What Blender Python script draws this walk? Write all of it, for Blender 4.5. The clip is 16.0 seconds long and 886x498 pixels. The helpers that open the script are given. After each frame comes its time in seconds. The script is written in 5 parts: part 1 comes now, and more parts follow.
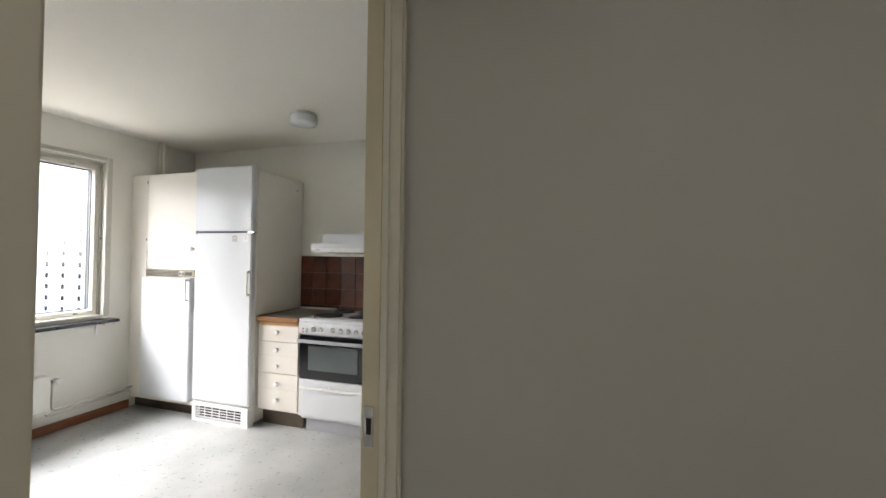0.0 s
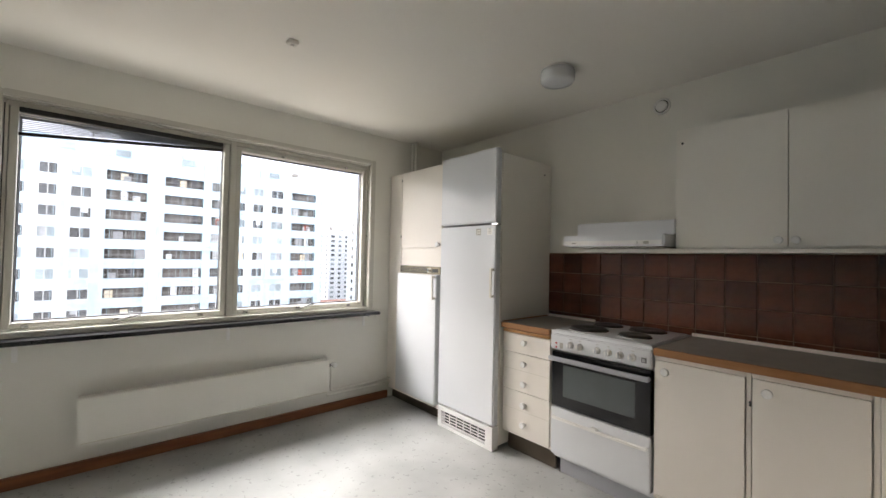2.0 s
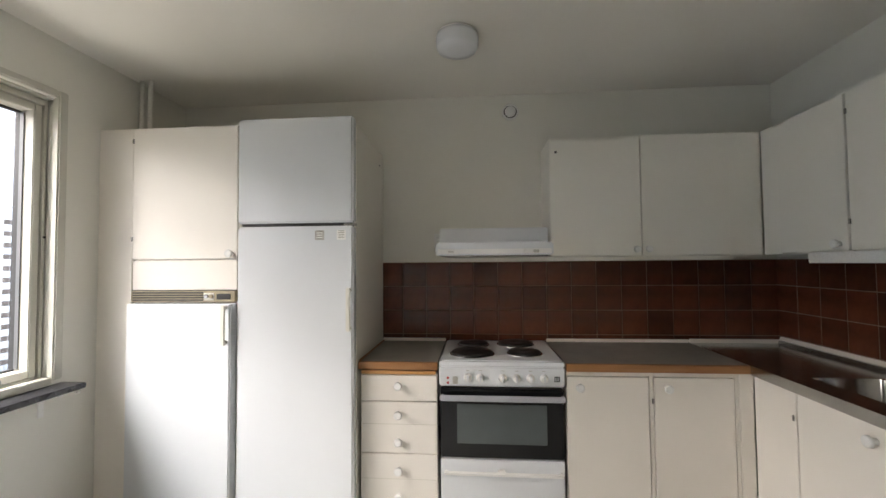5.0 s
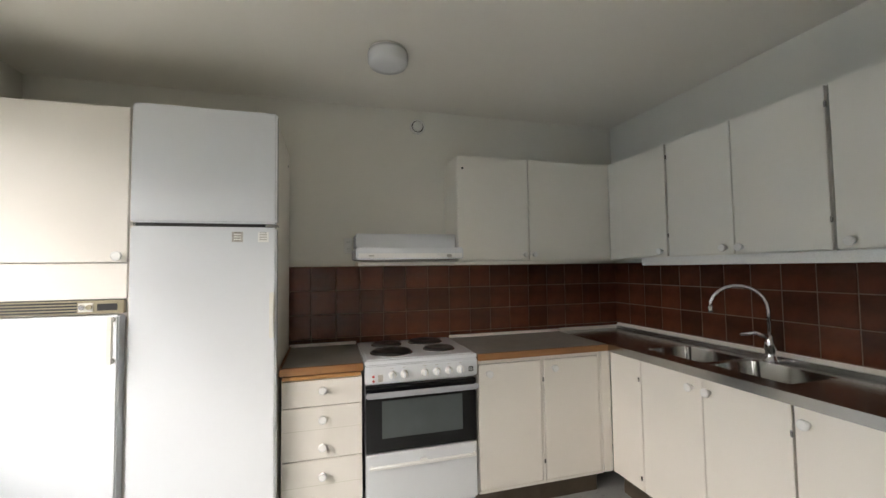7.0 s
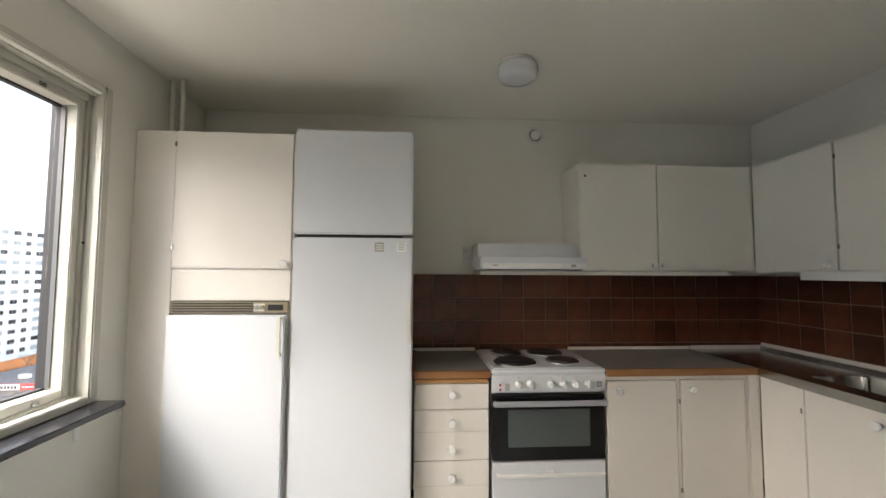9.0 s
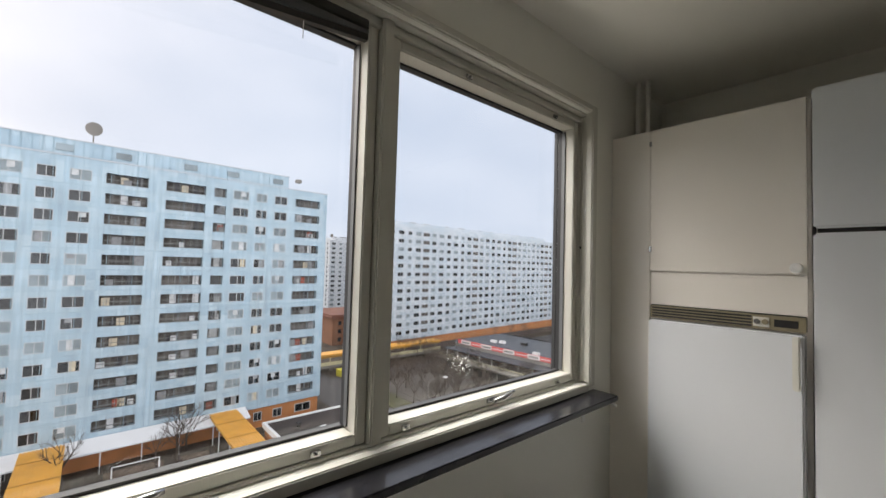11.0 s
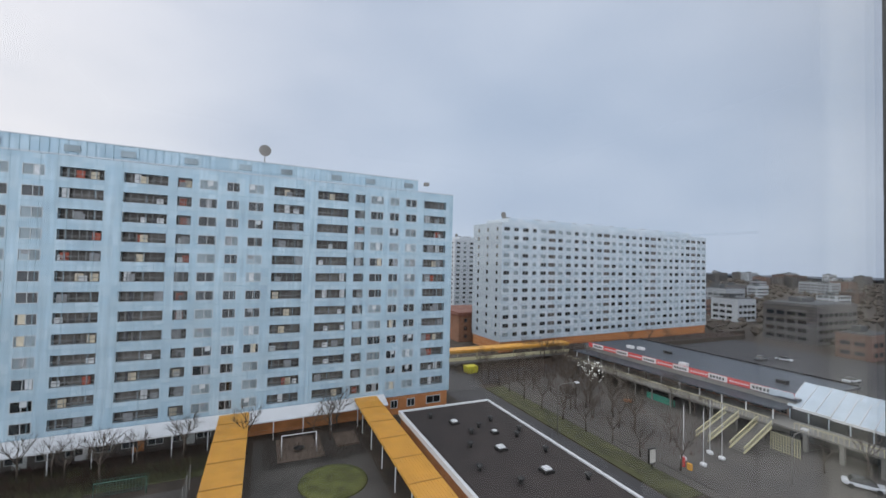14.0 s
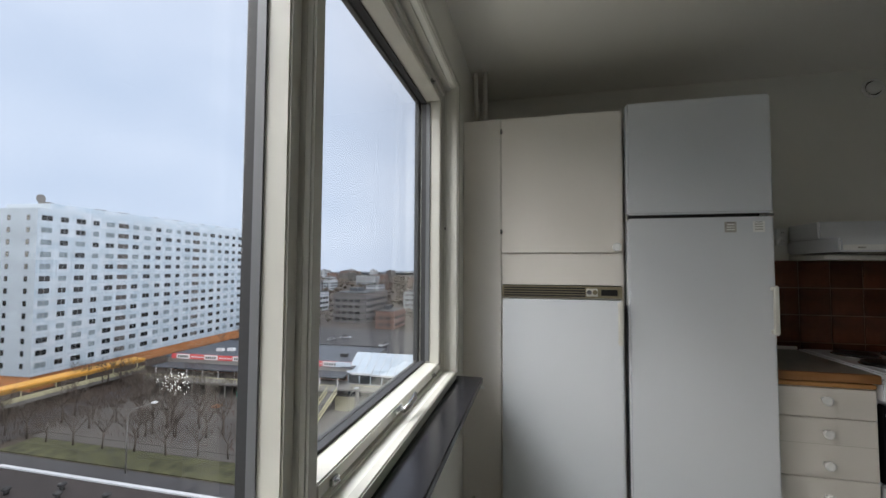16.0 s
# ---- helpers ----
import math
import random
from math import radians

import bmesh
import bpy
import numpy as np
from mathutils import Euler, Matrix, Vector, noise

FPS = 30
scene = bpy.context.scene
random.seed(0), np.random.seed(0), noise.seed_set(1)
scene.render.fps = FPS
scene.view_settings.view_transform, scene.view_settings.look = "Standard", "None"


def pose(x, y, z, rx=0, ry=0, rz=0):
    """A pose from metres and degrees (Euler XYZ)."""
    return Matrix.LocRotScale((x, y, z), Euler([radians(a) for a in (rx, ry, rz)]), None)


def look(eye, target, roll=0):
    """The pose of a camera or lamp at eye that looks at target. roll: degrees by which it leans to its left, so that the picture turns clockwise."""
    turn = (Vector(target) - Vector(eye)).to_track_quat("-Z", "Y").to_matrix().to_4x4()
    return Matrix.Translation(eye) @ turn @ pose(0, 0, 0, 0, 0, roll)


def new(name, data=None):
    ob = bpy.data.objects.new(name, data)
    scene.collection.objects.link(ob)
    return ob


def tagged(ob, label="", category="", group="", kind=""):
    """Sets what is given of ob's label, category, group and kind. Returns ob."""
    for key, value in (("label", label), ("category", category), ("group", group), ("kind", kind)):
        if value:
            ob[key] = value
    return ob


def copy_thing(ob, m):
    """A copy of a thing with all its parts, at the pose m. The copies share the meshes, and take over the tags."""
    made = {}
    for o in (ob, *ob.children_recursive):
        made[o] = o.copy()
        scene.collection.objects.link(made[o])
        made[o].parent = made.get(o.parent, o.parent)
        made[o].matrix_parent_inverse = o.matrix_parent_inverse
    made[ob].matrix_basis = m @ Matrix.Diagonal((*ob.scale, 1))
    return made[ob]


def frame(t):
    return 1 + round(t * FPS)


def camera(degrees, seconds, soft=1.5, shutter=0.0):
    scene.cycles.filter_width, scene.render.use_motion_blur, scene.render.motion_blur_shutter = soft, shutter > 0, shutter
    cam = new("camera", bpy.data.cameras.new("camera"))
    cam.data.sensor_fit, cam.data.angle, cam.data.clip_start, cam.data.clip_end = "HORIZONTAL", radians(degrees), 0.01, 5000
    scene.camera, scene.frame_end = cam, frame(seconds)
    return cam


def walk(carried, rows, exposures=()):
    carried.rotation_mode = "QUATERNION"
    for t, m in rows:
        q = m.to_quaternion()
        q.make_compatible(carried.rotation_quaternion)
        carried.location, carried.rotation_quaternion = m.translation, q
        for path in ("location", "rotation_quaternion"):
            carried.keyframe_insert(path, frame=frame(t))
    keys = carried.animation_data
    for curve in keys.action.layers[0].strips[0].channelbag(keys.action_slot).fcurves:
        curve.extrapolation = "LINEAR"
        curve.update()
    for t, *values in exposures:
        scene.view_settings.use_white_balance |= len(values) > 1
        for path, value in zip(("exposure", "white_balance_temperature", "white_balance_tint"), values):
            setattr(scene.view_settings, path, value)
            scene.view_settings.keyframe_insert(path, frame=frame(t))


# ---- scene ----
cam = camera(95.2, 16.0)
PATH = [
    (0, (4.342, -3.216, 1.363), (3.748, -1.307, 1.4), 0.7),
    (0.5, (4.204, -3.037, 1.368), (3.164, -1.329, 1.396), 1.1),
    (1, (4.073, -2.902, 1.318), (2.775, -1.381, 1.367), 1.1),
    (1.5, (3.937, -2.779, 1.309), (2.488, -1.402, 1.356), 1.1),
    (2, (3.802, -2.698, 1.296), (2.291, -1.389, 1.34), 1.2),
    (2.5, (3.602, -2.633, 1.341), (2.225, -1.184, 1.381), 1.0),
    (3, (3.394, -2.601, 1.335), (2.188, -1.006, 1.38), 0.8),
    (3.5, (3.16, -2.534, 1.359), (2.11, -0.833, 1.403), 0.5),
    (4, (2.944, -2.497, 1.359), (2.116, -0.677, 1.41), 0.3),
    (4.5, (2.733, -2.5, 1.358), (2.226, -0.566, 1.421), -0.1),
    (4.7, (2.654, -2.505, 1.351), (2.295, -0.538, 1.417), -0.3),
    (6.8, (2.192, -2.618, 1.335), (2.688, -0.678, 1.432), -0.7),
    (7, (2.19, -2.622, 1.333), (2.735, -0.7, 1.427), -0.8),
    (7.5, (2.175, -2.617, 1.34), (2.805, -0.721, 1.43), -0.6),
    (8, (2.149, -2.607, 1.334), (2.751, -0.703, 1.439), -0.8),
    (8.2, (2.121, -2.603, 1.336), (2.662, -0.681, 1.452), -0.6),
    (10.3, (1.777, -2.647, 1.393), (0.801, -0.905, 1.499), 0.7),
    (10.5, (1.755, -2.617, 1.373), (0.585, -1.0, 1.495), 1.1),
    (11, (1.608, -2.592, 1.374), (0.1, -1.281, 1.457), 1.6),
    (11.5, (1.399, -2.574, 1.369), (-0.348, -1.6, 1.398), 1.7),
    (12, (1.198, -2.547, 1.394), (-0.673, -1.841, 1.406), 1.6),
    (12.5, (0.992, -2.538, 1.39), (-0.906, -1.907, 1.4), 1.5),
    (13, (0.82, -2.553, 1.386), (-1.082, -1.936, 1.397), 1.5),
    (13.5, (0.692, -2.603, 1.381), (-1.202, -1.961, 1.404), 1.4),
    (14, (0.667, -2.636, 1.374), (-1.161, -1.829, 1.434), 1.4),
    (14.5, (0.7, -2.646, 1.369), (-0.987, -1.574, 1.452), 1.3),
    (15, (0.799, -2.641, 1.366), (-0.622, -1.237, 1.466), 1.0),
    (15.5, (0.906, -2.602, 1.36), (-0.052, -0.848, 1.446), 0.4),
    (16, (0.972, -2.606, 1.305), (0.529, -0.658, 1.395), 0.3),
]
EXPO = [(0.0, 2.72, 6600, 13), (0.6, 2.3, 6750, 14), (1.5, 2.12, 6900, 14), (3.0, 2.05, 6900, 14), (4.0, 2.15, 6900, 14), (6.8, 2.38, 6850, 12), (8.2, 2.38, 6900, 12), (10.3, 1.15, 7300, 15), (11.0, 0.8, 7050, 12), (12.0, 0.35, 6450, 9), (14.5, 0.3, 6450, 9), (15.5, 0.5, 6450, 9), (16.0, 0.75, 6500, 10)]
walk(cam, [(t, look(e, g, r)) for t, e, g, r in PATH], EXPO)

# ---- world and light ----
world = bpy.data.worlds.new("world")
scene.world = world
world.use_nodes = True
_n, _l = world.node_tree.nodes, world.node_tree.links
_bg = _n["Background"]
_sky = _n.new("ShaderNodeTexSky")
_sky.sky_type = "NISHITA"
_sky.sun_disc = False
_sky.sun_elevation, _sky.sun_rotation = radians(20), radians(248)
_sky.dust_density = 2.0
_co = _n.new("ShaderNodeTexCoord")
_mp = _n.new("ShaderNodeMapping")
_mp.inputs["Scale"].default_value = (1.0, 1.0, 2.6)
_no = _n.new("ShaderNodeTexNoise")
_no.inputs["Scale"].default_value = 2.2
_no.inputs["Detail"].default_value = 5
_rp = _n.new("ShaderNodeValToRGB")
_rp.color_ramp.elements[0].position, _rp.color_ramp.elements[0].color = 0.3, (6.5, 7.1, 8.5, 1)
_rp.color_ramp.elements[1].position, _rp.color_ramp.elements[1].color = 0.72, (8.4, 8.7, 9.8, 1)
_mx = _n.new("ShaderNodeMix")
_mx.data_type = "RGBA"
_mx.inputs["Factor"].default_value = 0.96
_l.new(_co.outputs["Generated"], _mp.inputs["Vector"])
_l.new(_mp.outputs["Vector"], _no.inputs["Vector"])
_l.new(_no.outputs["Fac"], _rp.inputs["Fac"])
_dt = _n.new("ShaderNodeVectorMath")
_dt.operation = "DOT_PRODUCT"
_dt.inputs[1].default_value = (0.75, -0.65, 0.1)
_mr = _n.new("ShaderNodeMapRange")
_mr.inputs["From Min"].default_value = -0.9
_gr = _n.new("ShaderNodeValToRGB")
_gr.color_ramp.elements[0].position, _gr.color_ramp.elements[0].color = 0.0, (0.69, 0.74, 0.81, 1)
_gr.color_ramp.elements[1].position, _gr.color_ramp.elements[1].color = 1.0, (2.7, 2.6, 2.5, 1)
_e = _gr.color_ramp.elements.new(0.30)
_e.color = (0.95, 0.91, 0.91, 1)
_e2 = _gr.color_ramp.elements.new(0.55)
_e2.color = (1.2, 1.14, 1.09, 1)
_mu = _n.new("ShaderNodeVectorMath")
_mu.operation = "MULTIPLY"
_l.new(_co.outputs["Generated"], _dt.inputs[0])
_l.new(_dt.outputs["Value"], _mr.inputs["Value"])
_l.new(_mr.outputs["Result"], _gr.inputs["Fac"])
_l.new(_rp.outputs["Color"], _mu.inputs[0])
_l.new(_gr.outputs["Color"], _mu.inputs[1])
_l.new(_sky.outputs["Color"], _mx.inputs["A"])
_l.new(_mu.outputs["Vector"], _mx.inputs["B"])
_l.new(_mx.outputs["Result"], _bg.inputs["Color"])
_bg.inputs["Strength"].default_value = 0.085

sun = new("sun", bpy.data.lights.new("sun", "SUN"))
sun.data.energy, sun.data.angle, sun.data.color = 2.0, radians(75), (1.0, 0.945, 0.885)
sun.matrix_world = look((-85, -27, 33), (0, 0, 0))


def area(name, eye, target, w, h, power, col):
    ob = new(name, bpy.data.lights.new(name, "AREA"))
    ob.data.shape, ob.data.size, ob.data.size_y = "RECTANGLE", w, h
    ob.data.energy, ob.data.color = power, col
    ob.matrix_world = look(eye, target)
    return ob


# added lamp above the view, strengthens the sky's light into the kitchen
area("added_sky_fill", (-2.4, -1.95, 5.8), (1.0, -1.95, 1.2), 7.0, 2.6, 400, (0.95, 0.97, 1.0))
# added lamp below the sill, out of view, brightens the ceiling
area("added_ceiling_fill", (-2.2, -1.95, -2.6), (1.2, -1.95, 2.0), 6.0, 2.4, 35, (1.0, 0.985, 0.93))
# added fill without a fitting, lifts the hall walls
area("hall_fill_light", (4.75, -3.6, 2.32), (4.75, -3.6, 0), 0.35, 0.35, 0.88, (1.0, 0.95, 0.87))


# ---- materials ----
def mat(name, col, rough=0.5, metal=0.0, vary=0.08, scale=3.0, fine=90.0, bump=0.05, rvar=0.1, rand=0.0, coat=0.0, dist=0.002):
    m = bpy.data.materials.new(name)
    m.use_nodes = True
    n, l = m.node_tree.nodes, m.node_tree.links
    p = n["Principled BSDF"]
    p.inputs["Metallic"].default_value = metal
    p.inputs["Coat Weight"].default_value = coat
    co = n.new("ShaderNodeTexCoord")
    a = n.new("ShaderNodeTexNoise")
    a.inputs["Scale"].default_value = scale
    a.inputs["Detail"].default_value = 6
    b = n.new("ShaderNodeTexNoise")
    b.inputs["Scale"].default_value = fine
    b.inputs["Detail"].default_value = 3
    l.new(co.outputs["Object"], a.inputs["Vector"])
    l.new(co.outputs["Object"], b.inputs["Vector"])
    r = n.new("ShaderNodeMapRange")
    r.inputs["From Min"].default_value, r.inputs["From Max"].default_value = 0.3, 0.7
    r.inputs["To Min"].default_value, r.inputs["To Max"].default_value = 1 - vary, 1 + vary * 0.6
    l.new(a.outputs["Fac"], r.inputs["Value"])
    val = r.outputs["Result"]
    if rand:
        oi = n.new("ShaderNodeObjectInfo")
        q = n.new("ShaderNodeMapRange")
        q.inputs["To Min"].default_value, q.inputs["To Max"].default_value = 1 - rand, 1 + rand
        l.new(oi.outputs["Random"], q.inputs["Value"])
        k = n.new("ShaderNodeMath")
        k.operation = "MULTIPLY"
        l.new(val, k.inputs[0])
        l.new(q.outputs["Result"], k.inputs[1])
        val = k.outputs["Value"]
    f = n.new("ShaderNodeVectorMath")
    f.operation = "SCALE"
    f.inputs[0].default_value = col
    l.new(val, f.inputs["Scale"])
    l.new(f.outputs["Vector"], p.inputs["Base Color"])
    g = n.new("ShaderNodeMapRange")
    g.inputs["To Min"].default_value, g.inputs["To Max"].default_value = max(0.02, rough - rvar), min(1, rough + rvar)
    l.new(b.outputs["Fac"], g.inputs["Value"])
    l.new(g.outputs["Result"], p.inputs["Roughness"])
    if bump:
        u = n.new("ShaderNodeBump")
        u.inputs["Strength"].default_value, u.inputs["Distance"].default_value = bump, dist
        l.new(b.outputs["Fac"], u.inputs["Height"])
        l.new(u.outputs["Normal"], p.inputs["Normal"])
    return m


def wood(name, c0, c1, axis=0, rough=0.45, ring=14):
    m = mat(name, c0, rough)
    n, l = m.node_tree.nodes, m.node_tree.links
    p = n["Principled BSDF"]
    co = n.new("ShaderNodeTexCoord")
    mp = n.new("ShaderNodeMapping")
    sc = [ring * 1.0] * 3
    sc[axis] = 1.2
    mp.inputs["Scale"].default_value = sc
    w = n.new("ShaderNodeTexNoise")
    w.inputs["Scale"].default_value, w.inputs["Detail"].default_value = 2.0, 8
    w.inputs["Distortion"].default_value = 0.6
    rp = n.new("ShaderNodeValToRGB")
    rp.color_ramp.elements[0].position, rp.color_ramp.elements[0].color = 0.35, (*c0, 1)
    rp.color_ramp.elements[1].position, rp.color_ramp.elements[1].color = 0.65, (*c1, 1)
    l.new(co.outputs["Object"], mp.inputs["Vector"])
    l.new(mp.outputs["Vector"], w.inputs["Vector"])
    l.new(w.outputs["Fac"], rp.inputs["Fac"])
    l.new(rp.outputs["Color"], p.inputs["Base Color"])
    return m


def glass_mat(name, tint=(0.97, 0.985, 0.98), ior=1.45):
    m = bpy.data.materials.new(name)
    m.use_nodes = True
    n, l = m.node_tree.nodes, m.node_tree.links
    n.remove(n["Principled BSDF"])
    t = n.new("ShaderNodeBsdfTransparent")
    t.inputs["Color"].default_value = (*tint, 1)
    g = n.new("ShaderNodeBsdfGlossy")
    g.inputs["Roughness"].default_value = 0.01
    fr = n.new("ShaderNodeLayerWeight")
    pw = n.new("ShaderNodeMath")
    pw.operation = "POWER"
    pw.inputs[1].default_value = 5.0
    ma = n.new("ShaderNodeMath")
    ma.operation = "MULTIPLY_ADD"
    ma.inputs[1].default_value, ma.inputs[2].default_value = 0.8, (ior - 1) ** 2 / (ior + 1) ** 2
    x = n.new("ShaderNodeMixShader")
    l.new(fr.outputs["Facing"], pw.inputs[0])
    l.new(pw.outputs["Value"], ma.inputs[0])
    l.new(ma.outputs["Value"], x.inputs["Fac"])
    l.new(t.outputs["BSDF"], x.inputs[1])
    l.new(g.outputs["BSDF"], x.inputs[2])
    l.new(x.outputs["Shader"], n["Material Output"].inputs["Surface"])
    return m


def glow(name, col, k):
    m = bpy.data.materials.new(name)
    m.use_nodes = True
    p = m.node_tree.nodes["Principled BSDF"]
    p.inputs["Base Color"].default_value = (*col, 1)
    p.inputs["Emission Color"].default_value = (*col, 1)
    p.inputs["Emission Strength"].default_value = k
    return m


WALL = mat("wall_paint", (0.81, 0.8, 0.735), 0.6, vary=0.03, scale=1.5, fine=160, bump=0.12)
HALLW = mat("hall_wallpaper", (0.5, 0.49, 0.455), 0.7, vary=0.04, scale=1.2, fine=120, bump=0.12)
CEIL = mat("ceiling_paint", (0.84, 0.82, 0.76), 0.75, vary=0.03, scale=1.0, fine=120, bump=0.15)
TRIM = mat("trim_paint", (0.66, 0.63, 0.53), 0.35, vary=0.05, scale=5, fine=60, bump=0.08)
JAMB = mat("jamb_paint_yellowed", (0.62, 0.56, 0.4), 0.4, vary=0.06, scale=4, fine=60, bump=0.08)
WINP = mat("window_paint", (0.6, 0.585, 0.52), 0.35, vary=0.05, scale=6, fine=60, bump=0.08)
CABP = mat("cabinet_paint", (0.85, 0.805, 0.735), 0.38, vary=0.03, scale=2, fine=130, bump=0.06)
CABU = mat("wall_cabinet_paint", (0.85, 0.825, 0.755), 0.42, vary=0.03, scale=2, fine=130, bump=0.06)
WHITE = mat("appliance_enamel", (0.74, 0.76, 0.78), 0.22, vary=0.02, scale=2, fine=220, bump=0.05, rvar=0.05)
WPLAST = mat("white_plastic", (0.87, 0.865, 0.84), 0.28, vary=0.03, scale=8, fine=200, bump=0.02)
IVORY = mat("ivory_plastic", (0.72, 0.705, 0.64), 0.4, vary=0.05, scale=8, fine=200, bump=0.02)
DARK = mat("dark_plastic", (0.015, 0.014, 0.013), 0.4, vary=0.1, scale=8)
BLACKGL = mat("black_glass", (0.006, 0.006, 0.007), 0.12, vary=0.1, bump=0.0, rvar=0.03)
OVENGL = mat("oven_window_glass", (0.085, 0.1, 0.1), 0.16, vary=0.15, scale=4, bump=0.0, rvar=0.04)
STEEL = mat("brushed_steel", (0.5, 0.5, 0.49), 0.22, metal=1.0, vary=0.08, scale=6, fine=300, bump=0.03, rvar=0.07)
CHROME = mat("chrome", (0.75, 0.75, 0.76), 0.08, metal=1.0, vary=0.03, bump=0.0, rvar=0.03)
IRON = mat("hotplate_iron", (0.022, 0.02, 0.019), 0.42, vary=0.2, scale=20, fine=200, bump=0.1)
TILE = mat("brown_tile_glaze", (0.118, 0.036, 0.017), 0.2, vary=0.45, scale=9, fine=45, bump=0.35, rvar=0.08, rand=0.3, dist=0.003)
GROUT = mat("grout", (0.24, 0.145, 0.1), 0.85, vary=0.2, scale=12)
COUNTER = mat("grey_laminate", (0.27, 0.25, 0.22), 0.4, vary=0.12, scale=14, fine=260, bump=0.03)
EDGEW = wood("counter_edge_wood", (0.26, 0.11, 0.035), (0.4, 0.2, 0.08))
OAK = wood("pull_out_board_wood", (0.48, 0.24, 0.08), (0.58, 0.33, 0.13))
BASEW = wood("baseboard_wood", (0.17, 0.06, 0.022), (0.27, 0.105, 0.04), axis=1)
KICK = mat("toe_kick_brown", (0.085, 0.065, 0.045), 0.6, vary=0.3, scale=7)
LINO = mat("grey_linoleum", (0.42, 0.425, 0.41), 0.3, vary=0.22, scale=2.2, fine=30, bump=0.04, rvar=0.09)
SILL = mat("black_stone_sill", (0.018, 0.018, 0.022), 0.2, vary=0.4, scale=25, fine=200, bump=0.03, rvar=0.05)
GLASS = glass_mat("window_glass")
GASKET = mat("dark_gasket", (0.03, 0.03, 0.032), 0.6)
ALU = mat("spacer_metal", (0.16, 0.165, 0.17), 0.5, metal=0.3, fine=300)
BRASS = mat("brass_grille", (0.3, 0.26, 0.17), 0.4, metal=0.3)
PAPER = mat("sticker_grey", (0.45, 0.43, 0.39), 0.6, vary=0.2, scale=60)
BLUEGREY = mat("stove_plinth_grey", (0.42, 0.43, 0.46), 0.4, vary=0.05)
# outdoors
FACADE3 = mat("far_white_panel", (0.42, 0.45, 0.48), 0.6, vary=0.1, scale=0.3, bump=0.0)


def facade(name, col, pw, ph):
    """Coated facade panels: each panel a little different, with rain streaks."""
    m = mat(name, col, 0.55, vary=0.1, scale=0.25, fine=5, bump=0.0)
    n, l = m.node_tree.nodes, m.node_tree.links
    p = n["Principled BSDF"]
    old = p.inputs["Base Color"].links[0].from_socket
    co = n.new("ShaderNodeTexCoord")
    sp = n.new("ShaderNodeSeparateXYZ")
    cb = n.new("ShaderNodeCombineXYZ")
    l.new(co.outputs["Object"], sp.inputs[0])
    l.new(sp.outputs["Y"], cb.inputs["X"])
    l.new(sp.outputs["Z"], cb.inputs["Y"])
    br = n.new("ShaderNodeTexBrick")
    br.offset = 0.0
    for k, v in (("Scale", 1.0), ("Brick Width", pw), ("Row Height", ph), ("Mortar Size", 0.012)):
        br.inputs[k].default_value = v
    br.inputs["Color1"].default_value = (0.86, 0.9, 0.93, 1)
    br.inputs["Color2"].default_value = (1.1, 1.06, 1.04, 1)
    br.inputs["Mortar"].default_value = (0.72, 0.74, 0.76, 1)
    l.new(cb.outputs["Vector"], br.inputs["Vector"])
    mp = n.new("ShaderNodeMapping")
    mp.inputs["Scale"].default_value = (2.2, 0.12, 1)
    l.new(cb.outputs["Vector"], mp.inputs["Vector"])
    st = n.new("ShaderNodeTexNoise")
    st.inputs["Scale"].default_value, st.inputs["Detail"].default_value = 1.0, 6
    l.new(mp.outputs["Vector"], st.inputs["Vector"])
    rg = n.new("ShaderNodeMapRange")
    rg.inputs["From Min"].default_value, rg.inputs["From Max"].default_value = 0.3, 0.7
    rg.inputs["To Min"].default_value, rg.inputs["To Max"].default_value = 0.82, 1.08
    l.new(st.outputs["Fac"], rg.inputs["Value"])
    a = n.new("ShaderNodeVectorMath")
    a.operation = "MULTIPLY"
    l.new(old, a.inputs[0])
    l.new(br.outputs["Color"], a.inputs[1])
    b = n.new("ShaderNodeVectorMath")
    b.operation = "SCALE"
    l.new(a.outputs["Vector"], b.inputs[0])
    l.new(rg.outputs["Result"], b.inputs["Scale"])
    l.new(b.outputs["Vector"], p.inputs["Base Color"])
    return m


FACADE = facade("pale_blue_panel", (0.34, 0.455, 0.525), 1.25, 1.4)
FACADE2 = facade("pale_grey_panel", (0.46, 0.52, 0.565), 2.4, 1.4)
SEAM = mat("panel_seam", (0.25, 0.35, 0.4), 0.7)
WFRAME = mat("far_window_frame", (0.4, 0.42, 0.42), 0.5)
WDARK = mat("far_window_dark_glass", (0.024, 0.028, 0.032), 0.15, vary=0.5, scale=0.5, rand=0.7)
WPALE = mat("far_window_blinds", (0.19, 0.235, 0.255), 0.4, vary=0.25, scale=0.5, rand=0.35)
# dark colour carries the shade inside the balconies
WBAL = mat("balcony_recess_shade", (0.1, 0.09, 0.082), 0.7, vary=0.5, scale=0.6, rand=0.4)
RAILM = mat("balcony_glazing_rail", (0.17, 0.18, 0.18), 0.4)
ORANGE = mat("orange_brick_plinth", (0.42, 0.17, 0.06), 0.7, vary=0.25, scale=0.6, fine=8)
CANOPY = mat("white_canopy", (0.6, 0.61, 0.62), 0.6, vary=0.08, scale=0.5)
YELLOW = mat("yellow_corrugated", (0.66, 0.33, 0.05), 0.5, vary=0.15, scale=0.6, fine=10)
YSEAM = mat("yellow_groove", (0.33, 0.17, 0.03), 0.7)
ROOFING = mat("bitumen_roofing", (0.036, 0.027, 0.024), 0.9, vary=0.3, scale=0.5, fine=8)
